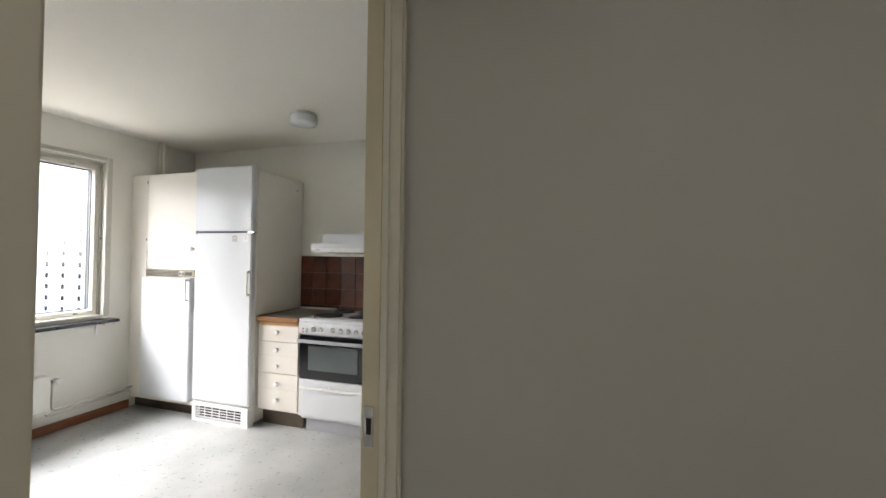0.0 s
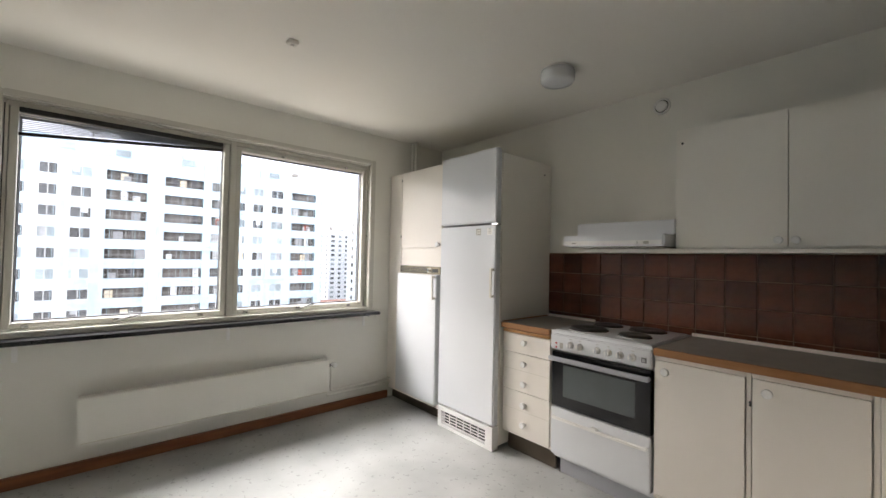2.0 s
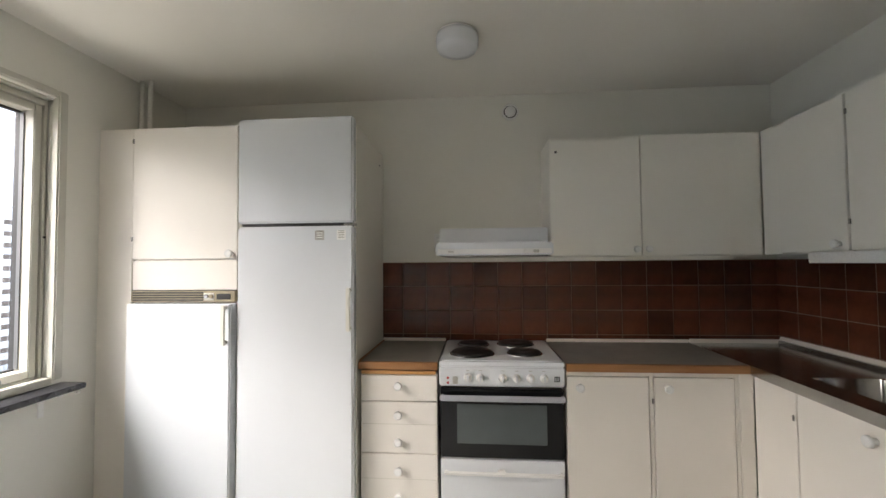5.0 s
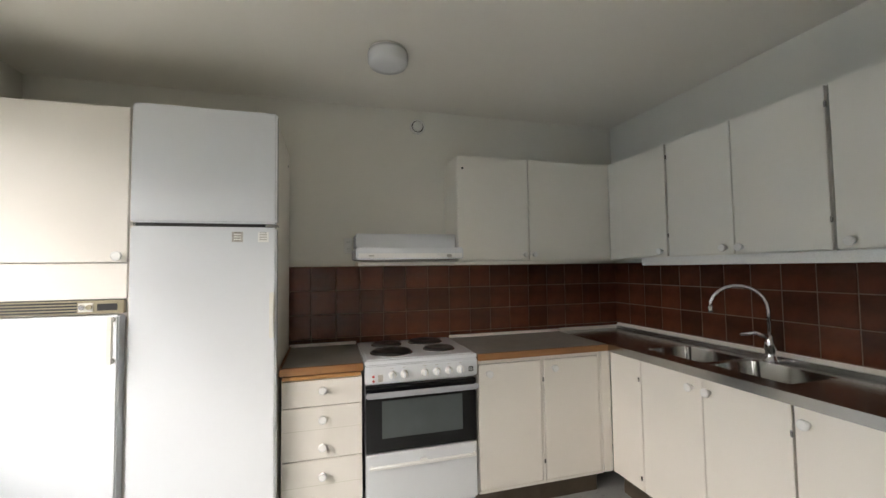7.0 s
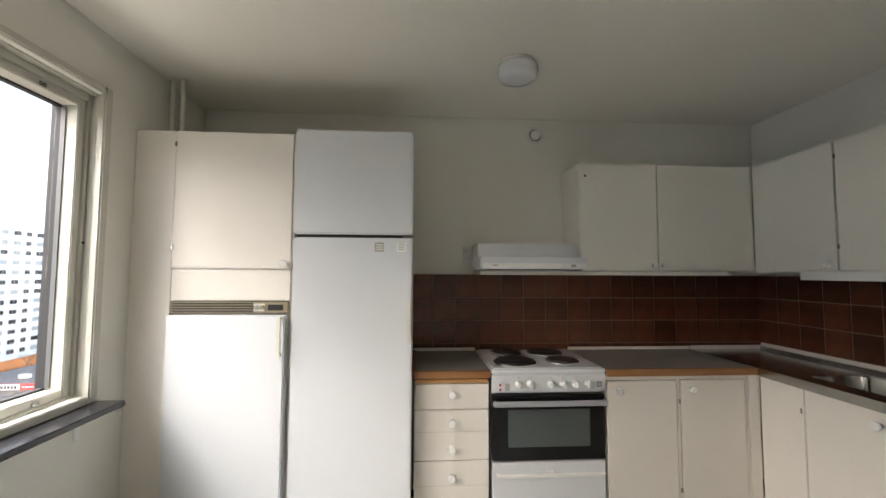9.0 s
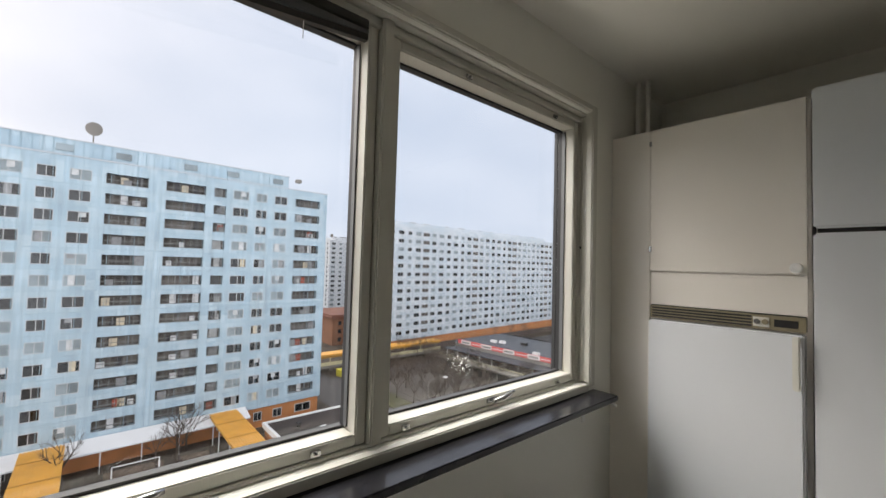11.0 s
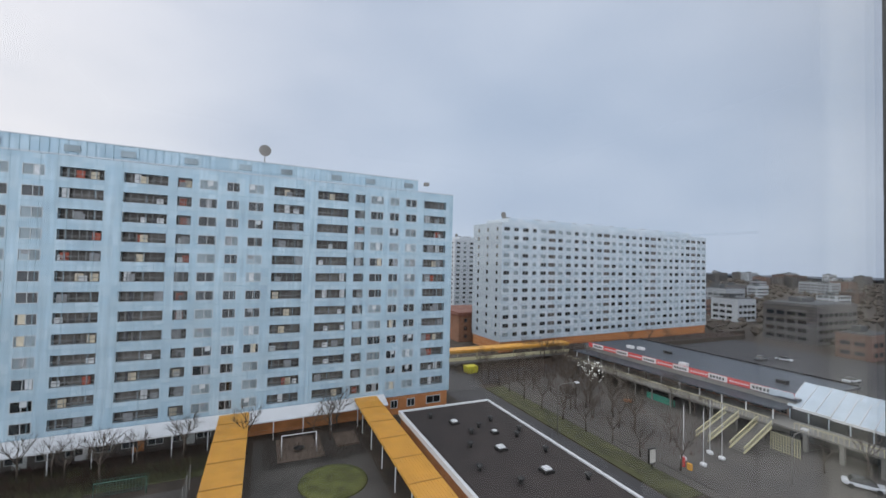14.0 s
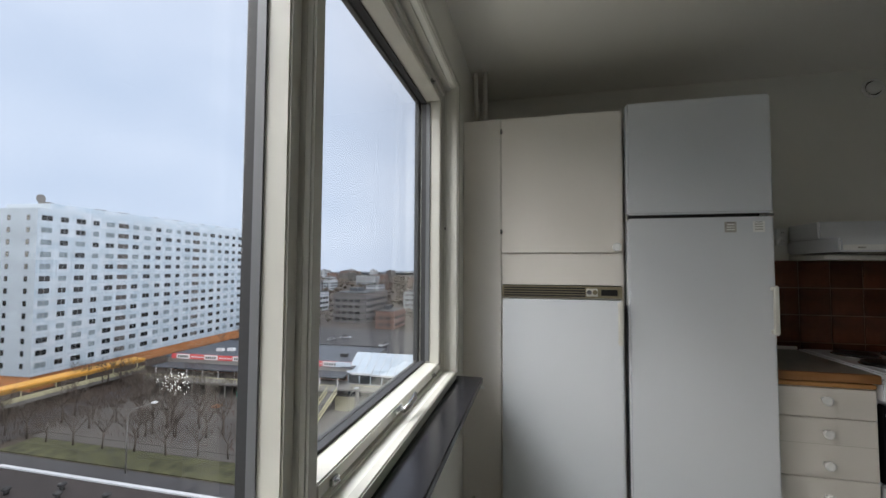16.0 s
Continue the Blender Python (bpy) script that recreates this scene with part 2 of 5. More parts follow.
ROOF2 = mat("grey_roofing", (0.045, 0.052, 0.065), 0.45, vary=0.2, scale=0.2, fine=5)
CONC = mat("concrete", (0.19, 0.18, 0.165), 0.8, vary=0.2, scale=0.4, fine=6)
ASPH = mat("asphalt", (0.05, 0.048, 0.05), 0.85, vary=0.25, scale=0.15, fine=3)
PAVE = mat("plaza_paving", (0.08, 0.071, 0.062), 0.85, vary=0.3, scale=0.25, fine=4)
EARTH = mat("bare_earth", (0.052, 0.039, 0.028), 0.95, vary=0.6, scale=0.5, fine=2)
LAWN = mat("mossy_lawn", (0.1, 0.105, 0.03), 0.95, vary=0.5, scale=0.8, fine=4)
# dark base colour includes the shade below the canopy
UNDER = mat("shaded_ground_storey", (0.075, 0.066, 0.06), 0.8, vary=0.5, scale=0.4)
NET = mat("dark_net_cord", (0.04, 0.09, 0.07), 0.7)
GRASS = mat("winter_grass", (0.062, 0.062, 0.024), 0.95, vary=0.6, scale=0.6, fine=4)
SAND = mat("sand", (0.27, 0.205, 0.16), 0.95, vary=0.2, scale=0.6)
BARK = mat("bare_twigs", (0.095, 0.074, 0.058), 0.9, vary=0.3, scale=2)
HEDGE = mat("reddish_shrub", (0.1, 0.05, 0.04), 0.95, vary=0.4, scale=2)
SHRUB = mat("brown_twigs", (0.085, 0.06, 0.045), 0.95, vary=0.4, scale=2)
REDSIGN = mat("red_sign", (0.5, 0.05, 0.05), 0.5)
WSIGN = mat("white_sign", (0.6, 0.6, 0.6), 0.5)
BRICKR = mat("brown_red_brick", (0.2, 0.09, 0.05), 0.85, vary=0.2, scale=0.5)
TILEROOF = mat("clay_roof", (0.16, 0.06, 0.04), 0.85, vary=0.2, scale=0.4)
FARBOX = mat("far_city", (0.2, 0.21, 0.23), 0.8, vary=0.3, scale=0.03, rand=0.5)
# the blue-grey stands in for haze over distant woods
FARHILL = mat("far_hazed_hills", (0.075, 0.095, 0.125), 1.0, vary=0.3, scale=0.01)
PIPEM = mat("dark_green_net", (0.05, 0.12, 0.09), 0.7)
TEAL = mat("green_hoarding", (0.03, 0.2, 0.14), 0.6)
CREAM = mat("cream_steelwork", (0.5, 0.46, 0.28), 0.5)
GLROOF = mat("pale_glass_roof", (0.45, 0.52, 0.58), 0.35, vary=0.1, scale=0.6)
CARW = mat("car_paint_white", (0.6, 0.62, 0.65), 0.3, coat=0.5)
TREEBOX = mat("far_trees", (0.075, 0.06, 0.047), 1.0, vary=0.4, scale=0.1)


# ---- mesh helpers ----
def box(bm, x0, x1, y0, y1, z0, z1):
    v = [bm.verts.new(p) for p in ((x0, y0, z0), (x1, y0, z0), (x1, y1, z0), (x0, y1, z0), (x0, y0, z1), (x1, y0, z1), (x1, y1, z1), (x0, y1, z1))]
    for f in ((3, 2, 1, 0), (4, 5, 6, 7), (0, 1, 5, 4), (1, 2, 6, 5), (2, 3, 7, 6), (3, 0, 4, 7)):
        bm.faces.new([v[i] for i in f])
    return bm


def B(*boxes, bevel=0.0, seg=2):
    bm = bmesh.new()
    for b in boxes:
        box(bm, *b)
    if bevel:
        bmesh.ops.bevel(bm, geom=bm.edges[:], offset=bevel, segments=seg, affect="EDGES", clamp_overlap=True)
    return bm


def lathe(bm, prof, at, axis="z", n=24, smooth=True):
    """Revolves (radius, height) pairs about an axis through at."""
    rings = []
    for r, h in prof:
        ring = []
        for i in range(n):
            a = 2 * math.pi * i / n
            c, s = r * math.cos(a), r * math.sin(a)
            p = {"z": (c, s, h), "y": (c, -h, s), "x": (-h, c, s), "X": (h, c, s)}[axis]
            ring.append(bm.verts.new((at[0] + p[0], at[1] + p[1], at[2] + p[2])))
        rings.append(ring)
    for a, b in zip(rings, rings[1:]):
        for i in range(n):
            bm.faces.new((a[i], a[(i + 1) % n], b[(i + 1) % n], b[i])).smooth = smooth
    for ring in (rings[0], rings[-1]):
        bm.faces.new(ring)
    return bm


def tube(bm, pts, r, n=8):
    """A round bar through the points; r may be a number or one radius for each point."""
    pts = [Vector(p) for p in pts]
    rr = r if isinstance(r, (list, tuple)) else [r] * len(pts)
    rings, up = [], None
    for i, p in enumerate(pts):
        d = (pts[min(i + 1, len(pts) - 1)] - pts[max(i - 1, 0)]).normalized()
        if up is None:
            up = d.orthogonal().normalized()
        up = (up - d * up.dot(d)).normalized()
        sd = d.cross(up)
        rings.append([bm.verts.new(p + (up * math.cos(2 * math.pi * k / n) + sd * math.sin(2 * math.pi * k / n)) * rr[i]) for k in range(n)])
    for a, b in zip(rings, rings[1:]):
        for k in range(n):
            bm.faces.new((a[k], a[(k + 1) % n], b[(k + 1) % n], b[k])).smooth = True
    bm.faces.new(rings[0])
    bm.faces.new(rings[-1])
    return bm


def mesh_of(name, bm, material):
    bmesh.ops.recalc_face_normals(bm, faces=bm.faces[:])
    me = bpy.data.meshes.new(name)
    bm.to_mesh(me)
    bm.free()
    me.materials.append(material)
    return me


def thing(name, at, label, category, group="", kind=""):
    ob = new(name)
    ob.location = at
    ob.empty_display_size = 0.1
    return tagged(ob, label, category, group, kind)


def root(ob):
    while ob.parent:
        ob = ob.parent
    return ob


def part(name, bm, material, parent, label="", kind=""):
    """One mesh, given in world places, as a part of a thing or of a part."""
    if root(parent).type == "EMPTY":
        bmesh.ops.translate(bm, verts=bm.verts[:], vec=-root(parent).location)
    ob = new(name, mesh_of(name, bm, material))
    ob.parent = parent
    return tagged(ob, label, "", "", kind)


def solid(name, bm, material, label="", category="", group="", kind=""):
    return tagged(new(name, mesh_of(name, bm, material)), label, category, group, kind)


def struct(name, bm, material, label="", category=""):
    return solid(name, bm, material, label, category or "structure", "", "structure")


def move(ob, x, y, z):
    return copy_thing(ob, pose(x, y, z))


# ---- room shell ----
H = 2.4
XW, YN, XE, YD = 0.62, 0.0, 4.30, -2.28
YS = -3.62
struct("floor", B((XW - 0.02, 5.32, YS, 0.02, -0.12, 0.0)), LINO, "worn pale grey linoleum floor with faint mottling", "floor")
struct("ceiling", B((XW - 0.02, 5.32, -4.4, 0.02, H, H + 0.15)), CEIL, "matt off-white painted concrete ceiling", "ceiling")
struct("wall_north", B((0.3, 4.5, 0.02, 0.22, -0.1, 2.5)), WALL, "off-white painted kitchen wall behind the stove", "wall")
struct("wall_east", B((XE + 0.012, 4.5, -1.98, 0.02, -0.1, 2.5)), WALL, "off-white painted wall behind the sink", "wall")
struct("wall_south", B((0.3, 3.95, YS - 0.2, YS, -0.1, 2.5)), WALL, "off-white painted kitchen wall", "wall")
WY0, WY1, WZ0, WZ1 = -3.10, -0.80, 0.84, 2.125
struct("wall_west", B((0.44, XW, WY1, 0.02, -0.1, 2.5), (0.44, XW, YS, WY0, -0.1, 2.5), (0.44, XW, WY0, WY1, -0.1, WZ0), (0.44, XW, WY0, WY1, WZ1, 2.5)), WALL, "off-white painted window wall", "wall")
DY0, DY1, DZ = -2.953, -2.28, 2.05
struct("wall_door", B((3.74, 3.84, YS, DY0 - 0.04, 0, H), (3.82, 3.915, DY0 - 0.04, -1.98, DZ + 0.03, H)), WALL, "off-white painted wall round the kitchen doorway", "wall")
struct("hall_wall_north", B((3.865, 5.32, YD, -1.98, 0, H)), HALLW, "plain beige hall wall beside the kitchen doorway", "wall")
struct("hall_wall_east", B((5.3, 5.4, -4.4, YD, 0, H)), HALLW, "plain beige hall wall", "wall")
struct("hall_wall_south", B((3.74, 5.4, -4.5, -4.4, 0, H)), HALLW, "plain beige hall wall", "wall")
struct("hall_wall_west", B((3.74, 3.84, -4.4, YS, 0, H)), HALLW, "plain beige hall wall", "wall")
struct("hall_floor", B((3.74, 5.32, -4.4, YS, -0.12, 0.0)), LINO, "grey linoleum hall floor", "floor")
struct("baseboard", B((XW, XW + 0.022, YS, -0.6, 0.0, 0.068), bevel=0.003), BASEW, "thin reddish-brown wooden baseboard", "baseboard")
struct("baseboard", B((3.95, 4.96, YD - 0.014, YD, 0.0, 0.055), bevel=0.003), BASEW, "thin reddish-brown wooden baseboard", "baseboard")

# doorway
dr = thing("door_1", (3.9, -2.62, 0), "empty kitchen doorway with yellowed painted jambs and casings", "doorway", kind="structure")
part("jamb", B((3.843, 3.893, DY1 - 0.012, DY1, 0, DZ), (3.843, 3.862, DY1, -1.982, 0, DZ), bevel=0.002), JAMB, dr, "yellowed cream painted jamb")
part("jamb", B((3.8, 3.842, DY0 - 0.04, DY0, 0, DZ), (3.732, 3.8, DY0 - 0.04, DY0 - 0.014, 0, DZ), bevel=0.002), JAMB, dr)
part("head_jamb", B((3.812, 3.892, DY0, DY1 - 0.012, DZ, DZ + 0.03), bevel=0.002), JAMB, dr)
part("casing", B((3.894, 3.951, DY1 - 0.02, DY1, 0, DZ + 0.06), bevel=0.006), TRIM, dr)
part("casing_bead", B((3.907, 3.917, DY1 - 0.024, DY1 - 0.02, 0, DZ + 0.05), bevel=0.0015), TRIM, dr)
for xa, xb in ((3.842, 3.86), (3.718, 3.732)):
    part("casing", B((xa, xb, DY0 - 0.075, DY0 - 0.008, 0, DZ + 0.06), bevel=0.005), TRIM, dr)
for xa, xb in ((3.922, 3.94), (3.798, 3.812)):
    part("head_casing", B((xa, xb, DY0 - 0.006, DY1 - 0.022, DZ + 0.006, DZ + 0.06), bevel=0.005), TRIM, dr)
sp = part("strike_plate", B((3.852, 3.878, DY1 - 0.0145, DY1 - 0.012, 0.885, 0.985)), STEEL, dr, "steel strike plate")
part("latch_hole", B((3.859, 3.872, DY1 - 0.0155, DY1 - 0.0145, 0.915, 0.955)), DARK, sp)
part("threshold", B((3.82, 3.915, DY0, DY1 - 0.013, 0.0, 0.012), bevel=0.004), BASEW, dr, "worn wooden threshold")
hc = thing("door_2", (5.1, YD, 0), "cream painted casing of a closed hall door", "door", kind="structure")
part("casing", B((4.97, 5.03, YD - 0.018, YD, 0, 2.1), bevel=0.004), TRIM, hc)
part("leaf", B((5.03, 5.29, YD - 0.012, YD, 0.01, 2.08), bevel=0.002), TRIM, hc)


# ---- windows ----
def window(name, y0, y1, label):
    w = thing(name, (0.5, (y0 + y1) / 2, 0.87), label, "window", kind="structure")
    z0, z1 = 0.885, 2.053
    xg = 0.4765
    s = 0.034
    # fixed frame
    part("window_frame", B((0.472, 0.572, y0 - 0.05, y0 - s - 0.003, z0 - 0.045, z1 + 0.064), (0.472, 0.572, y1 + s + 0.003, y1 + 0.05, z0 - 0.045, z1 + 0.064),
                           (0.472, 0.572, y0 - s - 0.003, y1 + s + 0.003, z0 - 0.045, z0 - s), (0.472, 0.572, y0 - s - 0.003, y1 + s + 0.003, z1 + s, z1 + 0.064), bevel=0.003), WINP, w)
    # sash: inner face, stepped at the glass
    part("sash", B((0.474, 0.562, y0 - s, y0, z0 - s, z1 + s), (0.474, 0.562, y1, y1 + s, z0 - s, z1 + s),
                   (0.474, 0.562, y0, y1, z0 - s, z0), (0.474, 0.562, y0, y1, z1, z1 + s), bevel=0.004), WINP, w, "cream painted wooden sash")
    part("glazing_gasket", B((0.474, 0.497, y0, y0 + 0.008, z0, z1), (0.476, 0.497, y1 - 0.004, y1, z0, z1), (0.474, 0.497, y0 + 0.008, y1 - 0.008, z0, z0 + 0.008),
                             (0.474, 0.497, y0 + 0.008, y1 - 0.008, z1 - 0.008, z1)), GASKET, w)
    part("spacer", B((0.497, 0.515, y0 + 0.0005, y0 + 0.005, z0 + 0.008, z1 - 0.008), (0.497, 0.515, y1 - 0.005, y1 - 0.0005, z0 + 0.008, z1 - 0.008)), ALU, w)
    g = part("pane", B((xg, xg + 0.004, y0 + 0.006, y1 - 0.006, z0 + 0.006, z1 - 0.008)), GLASS, w, "clear window pane")
    g.visible_shadow = False
    # handle on the bottom rail
    ym = (y0 + y1) / 2 - 0.045
    h = part("handle", B((0.562, 0.57, ym - 0.03, ym + 0.03, z0 - 0.022, z0 - 0.004), (0.57, 0.59, ym - 0.008, ym + 0.008, z0 - 0.018, z0 - 0.006), bevel=0.003), STEEL, w, "grey metal window handle")
    bm = bmesh.new()
    tube(bm, [(0.585, ym - 0.005, z0 - 0.012), (0.593, ym + 0.03, z0 - 0.006), (0.595, ym + 0.07, z0 + 0.004), (0.588, ym + 0.105, z0 + 0.006)], [0.008, 0.009, 0.009, 0.006])
    part("lever", bm, STEEL, h)
    for yy, zz in ((y0 + 0.3, z1 + 0.012), (y1 - 0.17, z1 + 0.012), (y1 - 0.12, z0 - 0.02), (y0 + 0.06, z0 - 0.02)):
        part("catch", B((0.562, 0.572, yy - 0.014, yy + 0.014, zz - 0.008, zz + 0.008), (0.572, 0.58, yy - 0.004, yy + 0.004, zz - 0.004, zz + 0.004), bevel=0.002), STEEL, w)
    if name == "window_2":
        part("hinge_screw", lathe(bmesh.new(), [(0.006, 0), (0.006, 0.003)], (0.574, y1 + 0.043, 1.48), "X", 10), DARK, w)
    part("sill_board", B((0.54, 0.6, y0 - 0.05, y1 + 0.05, 0.812, 0.839), bevel=0.004), WINP, w)
    return w


window("window_1", -3.03, -1.997, "cream painted wooden window with a black blind at its top")
window("window_2", -1.882, -0.864, "cream painted wooden window overlooking the tower blocks")
wc = thing("window_casing", (0.62, -1.95, 0.84), "cream painted casing round both windows", "window casing", kind="structure")
part("casing", B((0.60, 0.635, -0.82, -0.775, 0.83, 2.16), bevel=0.006), WINP, wc)
part("casing", B((0.60, 0.635, -3.13, -3.085, 0.83, 2.16), bevel=0.006), WINP, wc)
part("head_casing", B((0.60, 0.635, -3.085, -0.82, 2.126, 2.16), bevel=0.006), WINP, wc)
part("apron", B((0.601, 0.63, -3.085, -0.82, 0.811, 0.845), bevel=0.004), WINP, wc)
part("reveal_lining", B((0.573, 0.60, -0.812, -0.80, 0.845, 2.125), (0.573, 0.60, -3.10, -3.088, 0.845, 2.125), (0.573, 0.60, -3.088, -0.812, 2.117, 2.125)), WINP, wc)
part("mullion", B((0.471, 0.585, -1.959, -1.92, 0.845, 2.122), bevel=0.005), WINP, wc)
part("outer_cover", B((0.435, 0.452, -3.1, -3.05, 0.84, 2.125), (0.435, 0.452, -0.84, -0.80, 0.84, 2.125), (0.435, 0.452, -1.95, -1.93, 0.84, 2.066), (0.435, 0.452, -3.05, -0.84, 2.066, 2.125), (0.435, 0.452, -3.05, -0.84, 0.84, 0.878)), GASKET, wc)

blind = thing("roller_blind", (0.53, -2.53, 2.09), "black blind drawn up at the top of the window", "blind")


def slanted(zl, zr, h, x0, x1):
    """A bar across the window whose two ends hang at different heights."""
    bm = B((x0, x1, -3.026, -2.012, 0, h))
    for v in bm.verts:
        v.co.z += zl + (zr - zl) * (v.co.y + 3.026) / 1.014
    return bm


part("head_rail", B((0.563, 0.588, -3.026, -2.012, 2.056, 2.084), bevel=0.003), DARK, blind)
part("bottom_rail", slanted(1.925, 2.025, 0.018, 0.564, 0.582), DARK, blind, "dark bottom rail hanging crooked")
for i in range(9):
    u = (i + 1) / 10
    part("slat", slanted(1.944 + 0.108 * u, 2.044 + 0.01 * u, 0.0015, 0.563, 0.584), ALU, blind)
for y in (-2.85, -2.2):
    part("cord", tube(bmesh.new(), [(0.573, y, 2.056), (0.573, y, 1.96)], 0.0012, 5), WPLAST, blind)

sl = thing("window_sill_shelf", (0.7, -1.9, 0.79), "black polished stone window shelf on white metal brackets", "window sill", kind="structure")
part("slab", B((0.60, 0.74, -3.3, -0.76, 0.785, 0.81), bevel=0.004), SILL, sl)
for yy in (-3.0, -1.95, -0.86):
    part("bracket", B((0.62, 0.725, yy - 0.008, yy + 0.008, 0.773, 0.785), (0.62, 0.628, yy - 0.012, yy + 0.012, 0.68, 0.773), bevel=0.002), WPLAST, sl)
part("bracket_knob", lathe(bmesh.new(), [(0.004, 0), (0.007, 0.004), (0.007, 0.016), (0.004, 0.02)], (0.73, -0.80, 0.775), "X", 12), WPLAST, sl)

# ---- radiator and pipes ----
ra = thing("radiator", (0.72, -2.0, 0.18), "low cream panel radiator below the windows", "radiator")
RY0, RY1 = -2.735, -1.238
part("front_panel", B((0.735, 0.762, RY0, RY1, 0.19, 0.462), bevel=0.006), WALL, ra)
part("back_panel", B((0.672, 0.69, RY0 + 0.01, RY1 - 0.01, 0.2, 0.457), bevel=0.004), WALL, ra)
part("top_rail", B((0.69, 0.735, RY0 + 0.004, RY1 - 0.004, 0.452, 0.461)), WALL, ra)
part("end_cap", B((0.69, 0.735, RY1 - 0.012, RY1 - 0.002, 0.2, 0.452)), WALL, ra)
part("end_cap", B((0.69, 0.735, RY0 + 0.002, RY0 + 0.012, 0.2, 0.452)), WALL, ra)
for yy in (-2.5, -1.5):
    part("bracket", B((0.62, 0.672, yy - 0.02, yy + 0.02, 0.25, 0.4)), WALL, ra)
part("lower_channel", B((0.762, 0.766, RY0 + 0.02, RY1 - 0.02, 0.208, 0.213)), TRIM, ra)
vv = thing("radiator_valve", (0.71, -1.2, 0.42), "white thermostat knob on a metal radiator valve", "radiator valve")
bm = lathe(bmesh.new(), [(0.009, 0), (0.009, 0.03), (0.014, 0.032), (0.014, 0.05)], (0.71, -1.25, 0.405), "y", 12)
bmesh.ops.rotate(bm, verts=bm.verts[:], cent=(0.71, -1.25, 0.405), matrix=Matrix.Rotation(math.pi, 3, "Z"))
part("body", bm, STEEL, vv)
bm = lathe(bmesh.new(), [(0.013, 0), (0.019, 0.006), (0.019, 0.045), (0.014, 0.052)], (0.715, -1.19, 0.41), "X", 14)
part("knob", bm, WPLAST, vv)
pp = thing("heating_pipe", (0.68, -0.9, 0.1), "painted heating pipes running along the wall above the floor", "pipe")
part("pipe", tube(bmesh.new(), [(0.71, -1.2, 0.41), (0.71, -1.2, 0.22), (0.708, -1.195, 0.2), (0.7, -1.17, 0.19), (0.68, -0.61, 0.19)], 0.009, 10), WALL, pp)
part("pipe", tube(bmesh.new(), [(0.66, -1.25, 0.22), (0.66, -1.2, 0.145), (0.66, -0.61, 0.145)], 0.009, 10), WALL, pp)
rp_ = thing("riser_pipe", (0.68, -0.3, 2.2), "pair of painted riser pipes between the cabinet top and the ceiling", "pipe")
part("pipe", tube(bmesh.new(), [(0.652, -0.38, 2.05), (0.652, -0.38, H)], 0.012, 12), WALL, rp_)
part("pipe", tube(bmesh.new(), [(0.705, -0.38, 2.05), (0.705, -0.38, H)], 0.012, 12), WALL, rp_)


# ---- knobs ----
def knob(at, axis, parent, r=0.0195):
    k = part("knob", lathe(bmesh.new(), [(r * 0.55, 0), (r * 0.5, r * 0.6), (r, r * 1.1), (r, r * 1.5), (r * 0.8, r * 1.65), (r * 0.35, r * 1.5)], at, axis, 18), WPLAST, parent, "round white plastic knob")
    return k


def hinge(at, parent, axis="y"):
    x, y, z = at
    if axis == "y":
        part("hinge", B((x - 0.005, x + 0.005, y - 0.006, y + 0.001, z - 0.012, z + 0.012), bevel=0.002), STEEL, parent)
    else:
        part("hinge", B((x - 0.006, x + 0.001, y - 0.005, y + 0.005, z - 0.012, z + 0.012), bevel=0.002), STEEL, parent)


FY = -0.6
# tall cabinet with built-in freezer
tc = thing("tall_cabinet", (0.98, -0.3, 0), "tall cream cabinet with a white built-in refrigerator below", "cabinet")
part("body", B((XW, 1.376, FY + 0.018, 0.015, 0.09, 2.043)), CABP, tc)
part("filler_panel", B((XW + 0.002, 0.809, FY - 0.002, FY + 0.018, 0.13, 2.045), bevel=0.002), CABP, tc)
part("plinth", B((XW + 0.01, 1.35, FY + 0.06, FY + 0.075, 0, 0.09)), KICK, tc)
dd = part("door", B((0.811, 1.366, FY - 0.004, FY + 0.018, 1.377, 2.045), bevel=0.002), CABP, tc)
knob((1.338, FY - 0.004, 1.402), "y", dd)
hinge((0.811, FY - 0.004, 1.98), tc)
hinge((0.811, FY - 0.004, 1.48), tc)
part("rail_panel", B((0.811, 1.366, FY, FY + 0.018, 1.223, 1.371), bevel=0.002), CABP, tc)
sf = thing("built_in_refrigerator", (1.07, -0.3, 0.1), "white built-in refrigerator with a brass-toned vent strip on top", "refrigerator")
part("grille_frame", B((0.816, 1.362, FY - 0.012, FY + 0.018, 1.164, 1.219), bevel=0.002), BRASS, sf, "gold and dark striped vent strip")
for i in range(4):
    part("grille_slot", B((0.826, 1.2, FY - 0.0145, FY - 0.012, 1.170 + i * 0.012, 1.177 + i * 0.012)), DARK, sf)
# dark strip drawn in for the shadow line over the grille
part("upper_shadow_strip", B((0.818, 1.360, FY - 0.006, FY + 0.01, 1.2195, 1.2225)), DARK, sf)
part("control_plate", B((1.205, 1.255, FY - 0.015, FY - 0.012, 1.173, 1.209)), IVORY, sf)
part("dial", lathe(bmesh.new(), [(0.011, 0), (0.010, 0.008)], (1.217, FY - 0.015, 1.192), "y", 12), STEEL, sf)
part("dial", lathe(bmesh.new(), [(0.011, 0), (0.010, 0.008)], (1.243, FY - 0.015, 1.192), "y", 12), BRASS, sf)
part("badge", B((1.27, 1.34, FY - 0.015, FY - 0.012, 1.177, 1.205)), DARK, sf)
part("door", B((0.82, 1.360, FY - 0.045, FY + 0.016, 0.135, 1.157), bevel=0.006), WHITE, sf)


